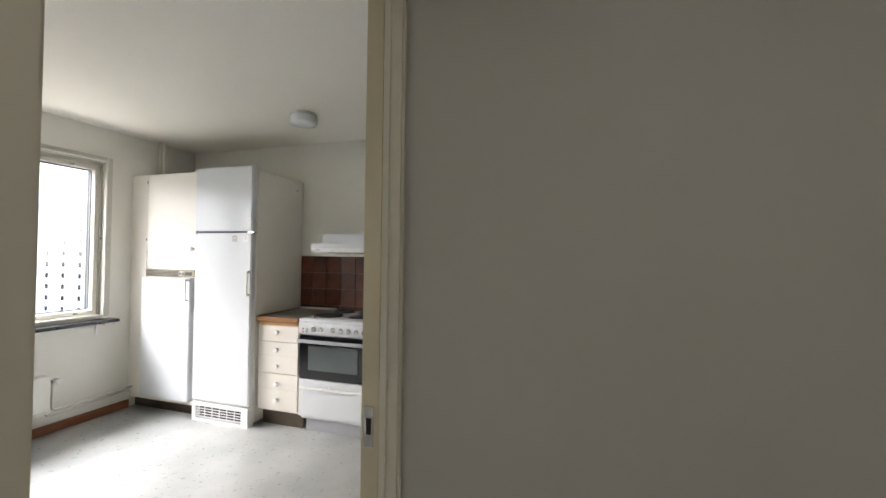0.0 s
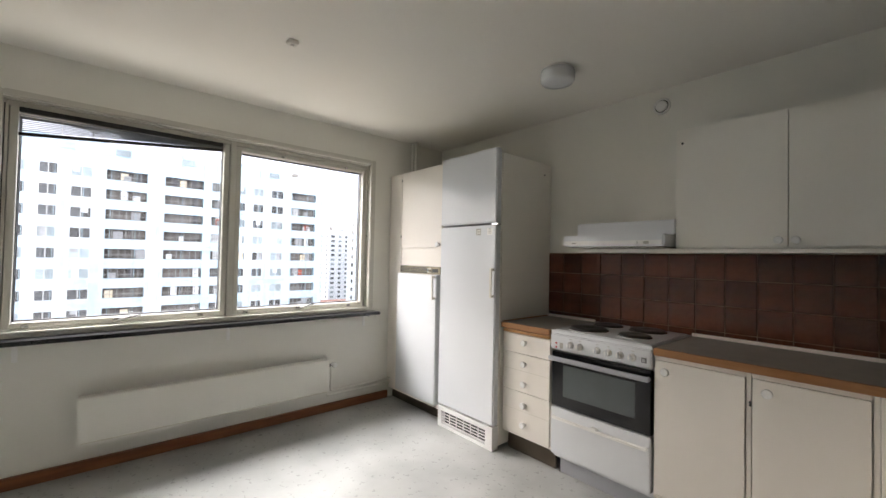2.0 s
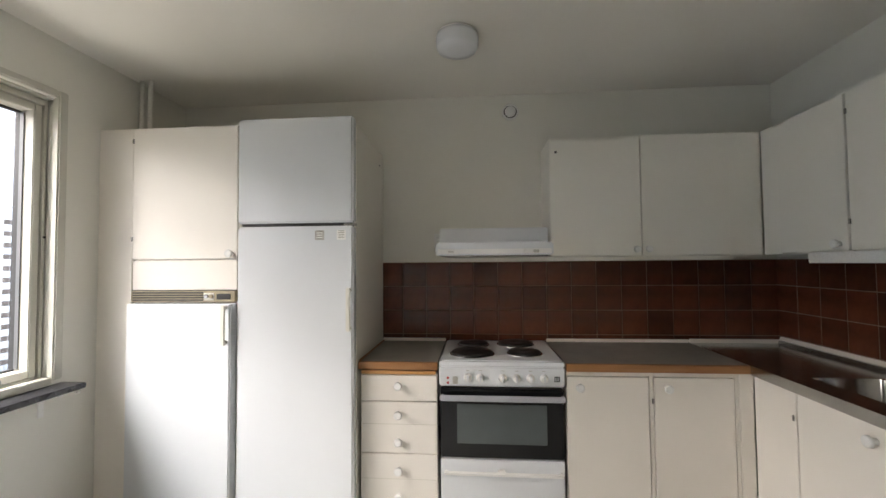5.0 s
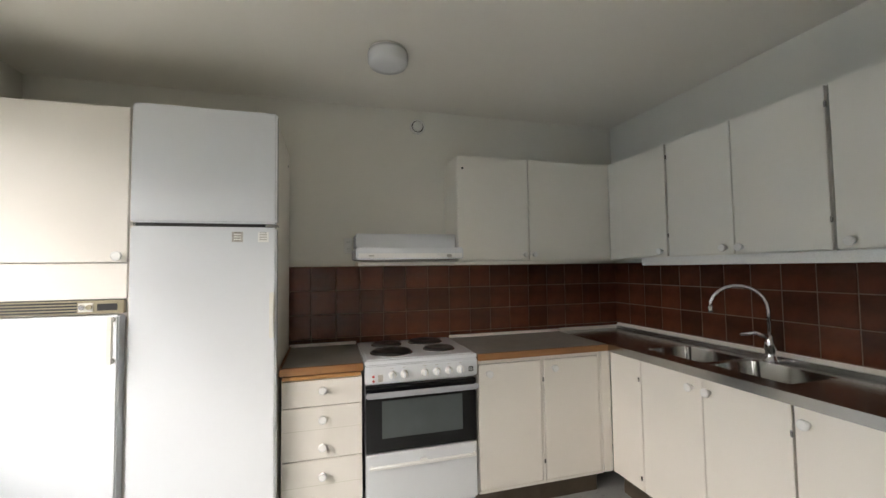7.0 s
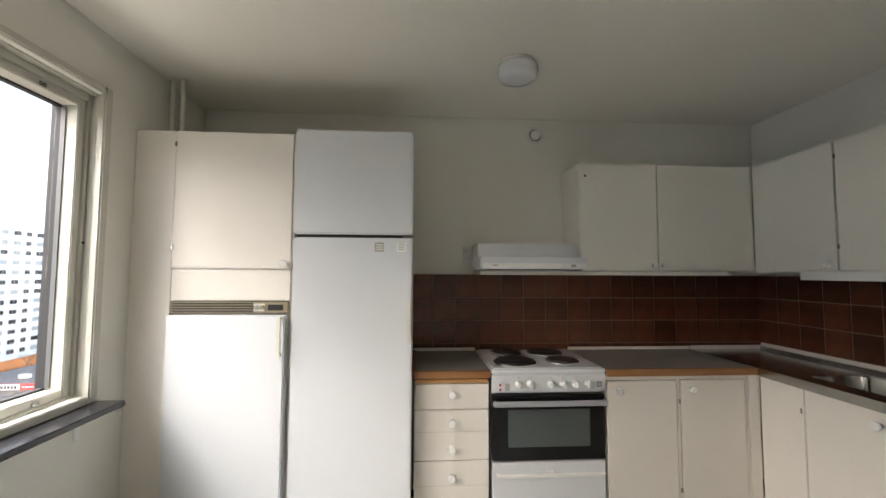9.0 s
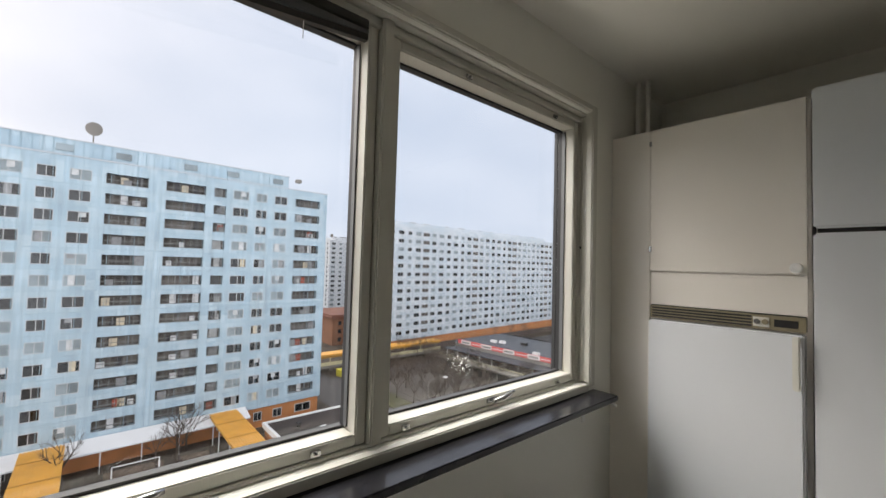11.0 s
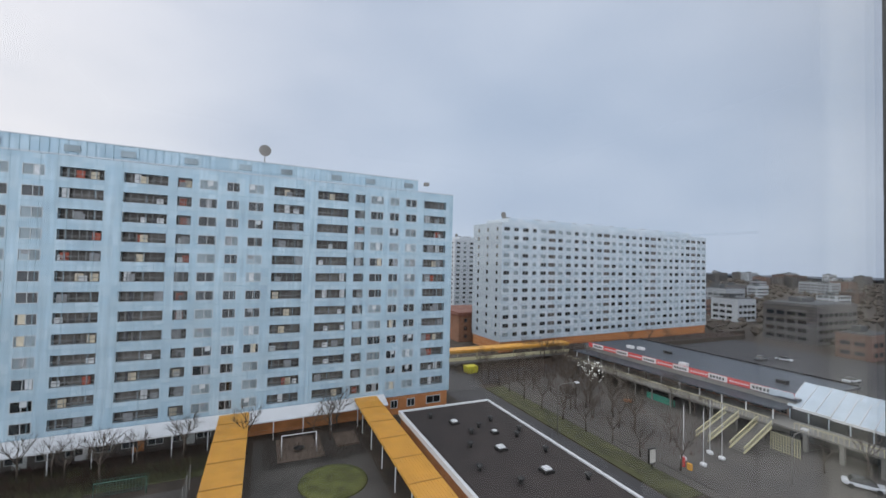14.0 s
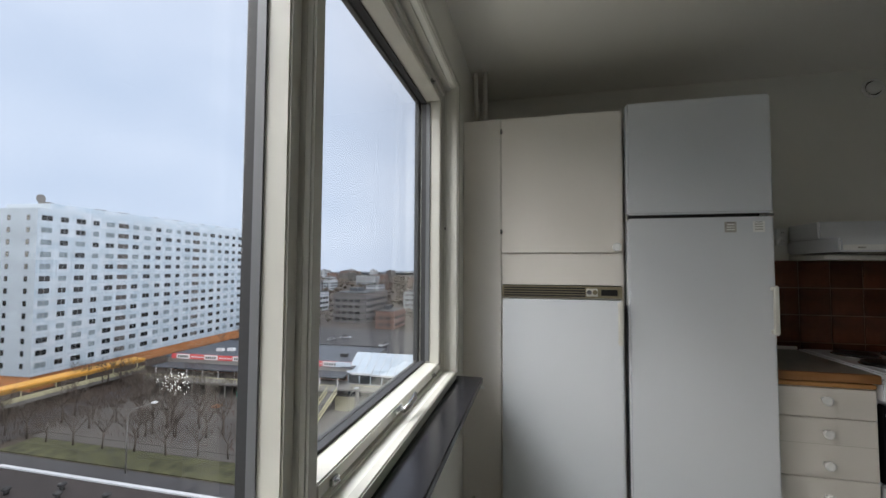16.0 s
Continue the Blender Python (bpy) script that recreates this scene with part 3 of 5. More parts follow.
def pull(x, z0, z1, parent, y):
    part("handle", B((x - 0.011, x + 0.011, y - 0.034, y - 0.024, z0, z1), (x - 0.009, x + 0.009, y - 0.025, y, z0 + 0.004, z0 + 0.022), (x - 0.009, x + 0.009, y - 0.025, y, z1 - 0.022, z1 - 0.004), bevel=0.004), IVORY, parent, "ivory bar handle")


pull(1.342, 0.962, 1.155, sf, FY - 0.045)

# tall refrigerator unit
rf = thing("refrigerator", (1.66, -0.3, 0), "tall white refrigerator with upper door and floor vent grille", "refrigerator")
RX0, RX1 = 1.384, 1.962
part("body", B((RX0 + 0.004, RX1 - 0.002, FY + 0.028, 0.012, 0.02, 2.04), bevel=0.006), CABU, rf)
part("lower_door", B((RX0, RX1, FY - 0.03, FY + 0.024, 0.165, 1.530), bevel=0.008), WHITE, rf)
part("upper_door", B((RX0, RX1, FY - 0.03, FY + 0.024, 1.546, 2.064), bevel=0.008), WHITE, rf)
part("door_gap_seal", B((RX0 + 0.01, RX1 - 0.01, FY - 0.006, FY + 0.02, 1.528, 1.548)), DARK, rf)
part("hinge", B((RX1 - 0.05, RX1 + 0.004, FY - 0.02, FY + 0.015, 1.532, 1.543)), STEEL, rf)
pull(RX1 - 0.016, 1.03, 1.235, rf, FY - 0.03)
part("grille_frame", B((RX0 + 0.01, RX1 - 0.005, FY - 0.03, FY + 0.03, 0.0, 0.022), (RX0 + 0.01, RX1 - 0.005, FY - 0.03, FY + 0.03, 0.125, 0.155), (RX0 + 0.01, RX0 + 0.05, FY - 0.03, FY + 0.03, 0.022, 0.125), (RX1 - 0.07, RX1 - 0.005, FY - 0.03, FY + 0.03, 0.022, 0.125)), WPLAST, rf)
part("grille_back", B((RX0 + 0.05, RX1 - 0.07, FY + 0.01, FY + 0.02, 0.022, 0.125)), DARK, rf)
for i in range(5):
    part("slat", B((RX0 + 0.05, RX1 - 0.07, FY - 0.028, FY - 0.021, 0.037 + i * 0.021, 0.042 + i * 0.021)), WPLAST, rf)
for i in range(5):
    part("grille_bar", B((RX0 + 0.13 + i * 0.075, RX0 + 0.133 + i * 0.075, FY - 0.02, FY - 0.012, 0.022, 0.125)), WPLAST, rf)
for x0, nm in ((1.775, "sticker"), (1.882, "sticker")):
    st = part(nm, B((x0, x0 + 0.045, FY - 0.0312, FY - 0.03, 1.462, 1.508)), PAPER if x0 < 1.8 else WPLAST, rf, "small worn square sticker")
    for k in range(3):
        part("line", B((x0 + 0.008, x0 + 0.037, FY - 0.0318, FY - 0.0312, 1.472 + k * 0.011, 1.476 + k * 0.011)), WPLAST if x0 < 1.8 else PAPER, st)
    part("line", B((x0 + 0.008, x0 + 0.037, FY - 0.0318, FY - 0.0312, 1.5045, 1.506)), DARK, st)
part("magnet", lathe(bmesh.new(), [(0.006, 0), (0.006, 0.005)], (1.957, -0.08, 1.95), "X", 10), DARK, rf)

# drawer unit
BY = -0.55
du = thing("drawer_unit", (2.16, -0.3, 0), "cream drawer unit with five knobs and a pull-out wooden board", "cabinet")
DX0, DX1 = 1.974, 2.352
part("body", B((DX0, DX1, BY + 0.018, -0.01, 0.13, 0.806)), CABP, du)
part("plinth", B((DX0, DX1, BY + 0.07, BY + 0.085, 0, 0.13)), KICK, du)
for z0, z1, kz in ((0.678, 0.801, (0.755,)), (0.429, 0.674, (0.617, 0.488)), (0.145, 0.425, (0.352, 0.226))):
    d = part("drawer_front", B((DX0 + 0.002, DX1 - 0.003, BY, BY + 0.018, z0, z1), bevel=0.002), CABP, du)
    for k in kz:
        knob(((DX0 + DX1) / 2, BY, k), "y", d)
for z in (0.566, 0.305):
    part("groove", B((DX0 + 0.004, DX1 - 0.005, BY - 0.0006, BY, z, z + 0.002)), TRIM, du)
part("pull_out_board", B((DX0 + 0.004, DX1 - 0.006, BY - 0.008, -0.06, 0.808, 0.826), bevel=0.003), OAK, du, "light wooden pull-out board")


# worktops
def worktop(x0, x1, label):
    t = thing("worktop", ((x0 + x1) / 2, -0.3, 0.82), label, "worktop")
    part("laminate", B((x0, x1, BY + 0.004, -0.014, 0.833, 0.868)), COUNTER, t)
    part("edge_strip", B((x0, x1, BY - 0.02, BY + 0.004, 0.833, 0.8685), bevel=0.003), EDGEW, t, "worn wooden front edge")
    part("back_bead", B((x0, x1, -0.026, -0.012, 0.868, 0.886), bevel=0.003), CABP, t)
    return t


worktop(1.966, 2.356, "short grey laminate worktop with a worn wooden edge beside the refrigerator")
part("side_edge", B((1.966, 1.978, BY, -0.03, 0.8685, 0.876), bevel=0.002), EDGEW, worktop(2.962, 3.782, "grey laminate worktop with wooden edge between stove and sink"))

# stove
sv = thing("stove", (2.66, -0.3, 0), "white freestanding electric stove with four hotplates and black oven door", "stove")
SX0, SX1, SY = 2.362, 2.955, -0.545
part("body", B((SX0 + 0.004, SX1 - 0.004, SY + 0.03, -0.02, 0.1, 0.85)), WHITE, sv)
part("plinth", B((SX0 + 0.03, SX1 - 0.03, SY + 0.06, -0.05, 0, 0.1)), BLUEGREY, sv, "grey recessed plinth")
part("hob", B((SX0, SX1, SY - 0.012, -0.016, 0.852, 0.872), (SX0 + 0.012, SX1 - 0.012, SY + 0.0, -0.03, 0.872, 0.877), bevel=0.006), WHITE, sv)
for k, (cx, cy, r) in enumerate(((2.52, -0.40, 0.108), (2.79, -0.385, 0.083), (2.525, -0.165, 0.083), (2.765, -0.15, 0.098))):
    hp = part("hotplate", lathe(bmesh.new(), [(r, 0.0), (r, 0.010), (r - 0.006, 0.014), (r * 0.3, 0.014), (r * 0.25, 0.012), (0.001, 0.012)], (cx, cy, 0.877), "z", 40), IRON, sv, "black cast-iron hotplate")
    part("rim", lathe(bmesh.new(), [(r + 0.008, 0.0), (r + 0.008, 0.003), (r, 0.005), (r - 0.002, 0.0)], (cx, cy, 0.8765), "z", 40), CHROME, hp)
part("vent_slot", B((2.62, 2.72, -0.05, -0.034, 0.877, 0.8785)), DARK, sv)
part("control_panel", B((SX0 + 0.001, SX1 - 0.001, SY - 0.022, SY + 0.03, 0.76, 0.852), bevel=0.006), WHITE, sv)
for x in (2.500, 2.560, 2.665, 2.730, 2.795, 2.858):
    kn = part("control_knob", lathe(bmesh.new(), [(0.02, 0), (0.02, 0.004), (0.017, 0.008), (0.016, 0.022), (0.013, 0.025)], (x, SY - 0.022, 0.8), "y", 20), WPLAST, sv)
    part("grip", B((x - 0.004, x + 0.004, SY - 0.054, SY - 0.044, 0.784, 0.816), bevel=0.002), WHITE, kn)
    part("scale_mark", B((x - 0.008, x + 0.008, SY - 0.0228, SY - 0.022, 0.832, 0.8345)), PAPER, sv)
for z in (0.775, 0.798):
    part("indicator_lamp", lathe(bmesh.new(), [(0.006, 0), (0.006, 0.003)], (2.405, SY - 0.022, z), "y", 12), REDSIGN, sv, "small red indicator lamp")
part("rocker_switch", B((2.428, 2.452, SY - 0.026, SY - 0.022, 0.77, 0.805), bevel=0.002), PAPER, sv)
part("logo_plate", B((2.905, 2.93, SY - 0.0235, SY - 0.022, 0.785, 0.81)), DARK, sv)
for q in range(3):
    part("logo_bar", B((2.909 + q * 0.006, 2.912 + q * 0.006, SY - 0.0242, SY - 0.0235, 0.789, 0.806)), WHITE, sv)
od = part("oven_door", B((SX0 + 0.006, SX1 - 0.006, SY - 0.012, SY + 0.028, 0.42, 0.745), bevel=0.004), BLACKGL, sv, "glossy black oven door")
part("oven_window", B((SX0 + 0.085, SX1 - 0.085, SY - 0.0135, SY - 0.012, 0.487, 0.672)), OVENGL, od, "grey-green oven window")
part("handle_bar", B((SX0 + 0.004, SX1 - 0.002, SY - 0.052, SY - 0.034, 0.695, 0.722), (SX0 + 0.006, SX0 + 0.026, SY - 0.036, SY - 0.012, 0.697, 0.72), (SX1 - 0.024, SX1 - 0.004, SY - 0.036, SY - 0.012, 0.697, 0.72), bevel=0.006), BLUEGREY, od, "silver-grey oven handle")
ld = part("lower_drawer", B((SX0 + 0.006, SX1 - 0.006, SY - 0.014, SY + 0.028, 0.132, 0.412), bevel=0.004), WHITE, sv)
part("drawer_handle", B((SX0 + 0.02, SX1 - 0.014, SY - 0.04, SY - 0.028, 0.347, 0.366), (SX0 + 0.022, SX0 + 0.04, SY - 0.03, SY - 0.014, 0.347, 0.366), (SX1 - 0.034, SX1 - 0.016, SY - 0.03, SY - 0.014, 0.347, 0.366), (2.635, 2.675, SY - 0.043, SY - 0.014, 0.362, 0.374), bevel=0.005), WPLAST, ld)


# base cabinets
def base_front(name, x0, x1, knobx, label):
    c = thing(name, ((x0 + x1) / 2, -0.3, 0), label, "cabinet", "base cabinets")
    part("body", B((x0, x1, BY + 0.018, -0.01, 0.13, 0.832)), CABP, c)
    part("face_frame", B((x0, x1, BY, BY + 0.018, 0.13, 0.145), (x0, x1, BY, BY + 0.018, 0.812, 0.832), (x1 - 0.016, x1, BY, BY + 0.018, 0.145, 0.812)), CABP, c)
    part("plinth", B((x0, x1, BY + 0.07, BY + 0.085, 0, 0.13)), KICK, c)
    d = part("door", B((x0 + 0.003, x1 - 0.021, BY - 0.006, BY + 0.012, 0.149, 0.808), bevel=0.002), CABP, c)
    knob((knobx, BY - 0.006, 0.762), "y", d)
    return c


c = base_front("base_cabinet", 2.962, 3.356, 3.02, "cream base cabinet with one door beside the stove")
hinge((3.353, BY, 0.25), c)
hinge((3.353, BY, 0.70), c)
base_front("base_cabinet", 3.358, 3.732, 3.415, "cream base cabinet with one door in the corner")
solid("corner_filler", B((3.734, 3.795, BY - 0.004, BY + 0.05, 0.135, 0.832), bevel=0.002), CABP, "narrow cream filler post in the corner", "cabinet")

EX = 3.795


def base_east(y0, y1, knoby, label, door=True, hing=None):
    c = thing("sink_cabinet", (4.0, (y0 + y1) / 2, 0), label, "cabinet", "sink cabinets")
    part("body", B((EX + 0.018, XE, y0, y1, 0.13, 0.69)), CABP, c)
    part("plinth", B((EX + 0.07, EX + 0.085, y0, y1, 0, 0.13)), KICK, c)
    d = part("door" if door else "panel", B((EX, EX + 0.018, y0 + 0.002, y1 - 0.002, 0.135, 0.828), bevel=0.002), CABP, c)
    if knoby:
        knob((EX, knoby, 0.772), "x", d)
    if hing:
        hinge((EX, hing, 0.72), c, "x")
        hinge((EX, hing, 0.2), c, "x")
    return c


base_east(-0.80, -0.556, None, "plain cream panel at the corner under the sink top", False, -0.785)
base_east(-1.17, -0.80, -1.117, "cream cabinet door under the sink")
base_east(-1.535, -1.17, -1.205, "cream cabinet door under the sink with a hinge mark", hing=-1.533)
base_east(-1.975, -1.54, -1.585, "cream cabinet door under the drainer")


# sink top: rim plate with two bowls
def grid_plate(bm, xs, ys, z, holes):
    for i in range(len(xs) - 1):
        for j in range(len(ys) - 1):
            if (i, j) not in holes:
                v = [bm.verts.new(p) for p in ((xs[i], ys[j], z), (xs[i + 1], ys[j], z), (xs[i + 1], ys[j + 1], z), (xs[i], ys[j + 1], z))]
                bm.faces.new(v)


sk = thing("sink", (4.0, -1.1, 0.83), "dark stainless steel sink top with two bowls and a drainer", "sink")
xs, ys = [EX - 0.012, 3.90, 4.18, XE], [-1.975, -1.46, -1.12, -1.08, -0.74, -0.016]
bm = bmesh.new()
grid_plate(bm, xs, ys, 0.866, {(1, 1), (1, 3)})
box(bm, EX - 0.022, EX - 0.012, -1.975, -0.57, 0.83, 0.872)
part("rim_plate", bm, STEEL, sk)
for y0, y1 in ((-1.46, -1.12), (-1.08, -0.74)):
    bm = bmesh.new()
    x0, x1, z0, z1, t = 3.90, 4.18, 0.70, 0.866, 0.03
    a = [bm.verts.new(p) for p in ((x0, y0, z1), (x1, y0, z1), (x1, y1, z1), (x0, y1, z1))]
    b = [bm.verts.new(p) for p in ((x0 + t, y0 + t, z0), (x1 - t, y0 + t, z0), (x1 - t, y1 - t, z0), (x0 + t, y1 - t, z0))]
    for i in range(4):
        bm.faces.new((a[i], a[(i + 1) % 4], b[(i + 1) % 4], b[i]))
    bm.faces.new(b)
    bmesh.ops.bevel(bm, geom=[e for e in bm.edges if len(e.link_faces) == 2], offset=0.025, segments=4, affect="EDGES")
    for f in bm.faces:
        f.smooth = True
    bo = part("bowl", bm, STEEL, sk, "brushed steel bowl")
    part("drain", lathe(bmesh.new(), [(0.028, 0), (0.026, 0.003), (0.001, 0.001)], ((x0 + x1) / 2, (y0 + y1) / 2, z0 + 0.001), "z", 20), CHROME, bo)
part("back_upstand", B((XE - 0.03, XE - 0.012, -1.975, -0.016, 0.866, 0.884), bevel=0.003), STEEL, sk)
part("wall_bead", B((XE - 0.014, XE, -1.975, -0.016, 0.884, 0.905), bevel=0.003), CABP, sk)
part("wall_bead", B((3.785, XE - 0.014, -0.03, -0.014, 0.867, 0.89), bevel=0.003), CABP, sk)

fa = thing("faucet", (4.225, -1.165, 0.866), "chrome kitchen tap with a high curved spout and side lever", "faucet")
fx, fy = 4.225, -1.165
bm = lathe(bmesh.new(), [(0.032, 0), (0.030, 0.008), (0.022, 0.014), (0.021, 0.05), (0.024, 0.055), (0.023, 0.09), (0.017, 0.12), (0.012, 0.128)], (fx, fy, 0.866), "z", 24)
part("base", bm, CHROME, fa)
pts = [(fx, fy, 0.985), (fx, fy, 1.11)]
for i in range(1, 11):
    a = math.pi * i / 11
    pts.append((fx - 0.085 * (1 - math.cos(a)), fy + 0.082 * (1 - math.cos(a)), 1.11 + 0.115 * math.sin(a)))
pts.append((pts[-1][0] - 0.003, pts[-1][1], 1.12))
part("spout", tube(bmesh.new(), pts, 0.009, 14), CHROME, fa)
part("nozzle", lathe(bmesh.new(), [(0.011, 0), (0.011, 0.03)], (pts[-1][0], pts[-1][1], 1.09), "z", 14), CHROME, fa)
part("lever", tube(bmesh.new(), [(fx - 0.012, fy, 0.98), (fx - 0.04, fy + 0.035, 0.998), (fx - 0.08, fy + 0.085, 0.985)], [0.012, 0.01, 0.006], 10), CHROME, fa)

# ---- wall cabinets ----
UY = -0.27


def upper(x0, x1, knobx, label, hx=None):
    c = thing("wall_cabinet", ((x0 + x1) / 2, -0.13, 1.38), label, "cabinet", "wall cabinets")
    part("body", B((x0, x1, UY + 0.018, 0.018, 1.375, 2.03)), CABU, c)
    d = part("door", B((x0 + 0.002, x1 - 0.002, UY, UY + 0.018, 1.383, 2.028), bevel=0.002), CABU, c)
    knob((knobx, UY, 1.412), "y", d, 0.0175)
    if hx:
        part("screw_hole", lathe(bmesh.new(), [(0.007, 0), (0.007, 0.002)], (hx, UY, 1.95), "y", 10), DARK, c)
    return c


upper(2.955, 3.435, 3.402, "cream wall cabinet door above the worktop with a dark screw hole", 2.988)
upper(3.435, 3.888, 3.464, "cream wall cabinet door above the worktop")
solid("corner_filler", B((3.885, 4.05, UY + 0.01, UY + 0.03, 1.375, 2.03)), CABU, "plain cream corner panel of the wall cabinets", "cabinet")
solid("cabinet_rail", B((2.352, 3.9, UY + 0.006, 0.018, 1.352, 1.373), bevel=0.002), CABU, "thin cream rail under hood and wall cabinets", "trim")
UX = 4.05


def upper_e(y0, y1, knoby, label, hy=None):
    c = thing("wall_cabinet", (4.17, (y0 + y1) / 2, 1.38), label, "cabinet", "wall cabinets")
    part("body", B((UX + 0.018, XE + 0.01, y0, y1, 1.375, 2.03)), CABU, c)
    d = part("door", B((UX, UX + 0.018, y0 + 0.002, y1 - 0.002, 1.383, 2.028), bevel=0.002), CABU, c)
    if knoby:
        knob((UX, knoby, 1.412), "x", d, 0.0185)
    if hy:
        hinge((UX, hy, 1.95), c, "x")
        hinge((UX, hy, 1.5), c, "x")
    return c


solid("corner_filler", B((UX + 0.01, UX + 0.03, -0.385, UY + 0.01, 1.375, 2.03)), CABU, "plain cream corner panel beside the window-side cabinets", "cabinet")
upper_e(-0.755, -0.385, -0.715, "narrow cream wall cabinet near the corner")
upper_e(-1.15, -0.762, -1.105, "cream wall cabinet door with a dark hinge at its edge", -0.766)
upper_e(-1.54, -1.15, -1.185, "cream wall cabinet door above the sink", -1.542)
upper_e(-1.975, -1.552, -1.605, "wide cream wall cabinet above the drainer")
lv = thing("cabinet_light", (4.08, -1.3, 1.35), "pale light pelmet under the wall cabinets over the sink", "light fitting")
part("pelmet", B((UX - 0.012, UX + 0.006, -1.975, -0.565, 1.332, 1.378), bevel=0.003), WPLAST, lv)
part("bottom_tray", B((UX + 0.006, UX + 0.12, -1.975, -0.565, 1.345, 1.352)), WPLAST, lv)

# ---- hood, socket, vent ----
hd = thing("range_hood", (2.65, -0.2, 1.4), "slim white slide-out range hood above the stove", "range hood")
part("upper_box", B((2.342, 2.945, -0.245, 0.0, 1.455, 1.54), bevel=0.006), WHITE, hd)
part("lower_body", B((2.333, 2.945, -0.40, 0.0, 1.385, 1.452), bevel=0.008), WHITE, hd)
part("front_strip", B((2.345, 2.935, -0.404, -0.4, 1.392, 1.418), bevel=0.0015), WPLAST, hd)
part("slide_knob", B((2.84, 2.87, -0.412, -0.404, 1.396, 1.412), bevel=0.003), PAPER, hd)
part("slide_knob", lathe(bmesh.new(), [(0.009, 0), (0.008, 0.008)], (2.80, -0.404, 1.405), "y", 14), WPLAST, hd)
part("maker_plate", B((2.40, 2.43, -0.4055, -0.404, 1.401, 1.408)), PAPER, hd)
part("filter", B((2.38, 2.92, -0.37, -0.05, 1.378, 1.385)), STEEL, hd)
part("bolt", lathe(bmesh.new(), [(0.008, 0), (0.008, 0.012)], (2.42, -0.12, 1.535), "z", 10), DARK, hd)
part("bolt", lathe(bmesh.new(), [(0.008, 0), (0.008, 0.012)], (2.86, -0.12, 1.535), "z", 10), DARK, hd)
so = thing("wall_socket", (2.31, 0, 1.48), "white double wall socket beside the hood", "socket")
part("plate", B((2.285, 2.335, -0.006, 0.02, 1.435, 1.53), bevel=0.003), WPLAST, so)
for z in (1.46, 1.505):
    s_ = part("insert", lathe(bmesh.new(), [(0.018, 0), (0.017, 0.006)], (2.31, -0.006, z), "y", 18), WPLAST, so)
    part("hole", B((2.303, 2.306, -0.0128, -0.012, z - 0.002, z + 0.002), (2.314, 2.317, -0.0128, -0.012, z - 0.002, z + 0.002)), DARK, s_)
ve = thing("round_vent", (2.77, 0.02, 2.29), "round white air valve high on the wall", "vent")
part("ring", lathe(bmesh.new(), [(0.052, 0), (0.052, 0.008), (0.042, 0.014), (0.040, 0.0)], (2.77, 0.02, 2.29), "y", 32), WPLAST, ve)
part("gap", lathe(bmesh.new(), [(0.041, 0), (0.041, 0.004)], (2.77, 0.02, 2.29), "y", 28), DARK, ve)
part("disc", lathe(bmesh.new(), [(0.034, 0), (0.034, 0.018), (0.028, 0.022), (0.001, 0.022)], (2.77, 0.02, 2.29), "y", 28), WPLAST, ve)
cl = thing("ceiling_lamp", (2.47, -0.695, H), "round white plastic ceiling lamp, switched off", "ceiling lamp")
part("base", lathe(bmesh.new(), [(0.086, 0), (0.086, -0.012)], (2.47, -0.695, H), "z", 36), WPLAST, cl)
part("shade", lathe(bmesh.new(), [(0.094, -0.012), (0.098, -0.03), (0.096, -0.066), (0.088, -0.08), (0.05, -0.086), (0.001, -0.087)], (2.47, -0.695, H), "z", 40), WHITE, cl, "white dome shade")
ho = thing("ceiling_outlet", (1.72, -1.95, H), "small cream ceiling lamp outlet", "ceiling outlet")
part("block", B((1.695, 1.745, -1.975, -1.925, H - 0.022, H), bevel=0.005), IVORY, ho)
part("socket_slot", B((1.712, 1.728, -1.96, -1.94, H - 0.024, H - 0.022)), PAPER, ho)


# ---- outdoors ----
G = -27.0
struct("ground", B((-1500, 0.2, -1500, 1500, G - 0.5, G)), EARTH, "brown winter ground reaching the horizon", "ground")


def slab(name, x0, x1, y0, y1, h, m, label, cat):
    return struct(name, B((x0, x1, y0, y1, G, G + h)), m, label, cat)


slab("road", -150, 5, 34.5, 43.5, 0.02, ASPH, "grey asphalt road beside the low building", "road")
slab("road", -92, -82, 43.5, 110, 0.02, ASPH, "grey asphalt side road under the footbridge", "road")
slab("grass_verge", -79, -33, 43.8, 48.6, 0.12, GRASS, "winter grass verge along the road", "grass")
slab("pavement", -80, -28, 48.7, 50.6, 0.1, PAVE, "worn asphalt footpath", "pavement")
slab("plaza", -85, 5, 50.8, 83, 0.06, PAVE, "grey brown paved square", "pavement")
slab("courtyard_path", -68.5, -38, -3.2, 12.4, 0.03, PAVE, "dark worn courtyard paving", "pavement")
slab("courtyard_grass", -68.4, -3, -60, -21, 0.05, GRASS, "patchy winter lawn", "grass")
slab("courtyard_grass", -66, -60, -36, -8, 0.06, GRASS, "patchy winter lawn", "grass")
slab("ball_court", -57.5, -38, -24, -10, 0.04, PAVE, "grey ball court", "court")
slab("car_park", -150, 5, 106, 170, 0.03, ASPH, "wide car park behind the shop", "road")


def disc(name, x, y, r, h, m, label, cat):
    return struct(name, lathe(bmesh.new(), [(r, 0), (r * 0.98, h * 0.6), (r * 0.8, h)], (x, y, G + 0.03), "z", 28), m, label, cat)


disc("round_lawn", -52.5, 6.4, 4.3, 0.3, LAWN, "round raised lawn", "grass")
disc("round_lawn", -42.5, 8.5, 3.2, 0.3, LAWN, "round raised lawn", "grass")


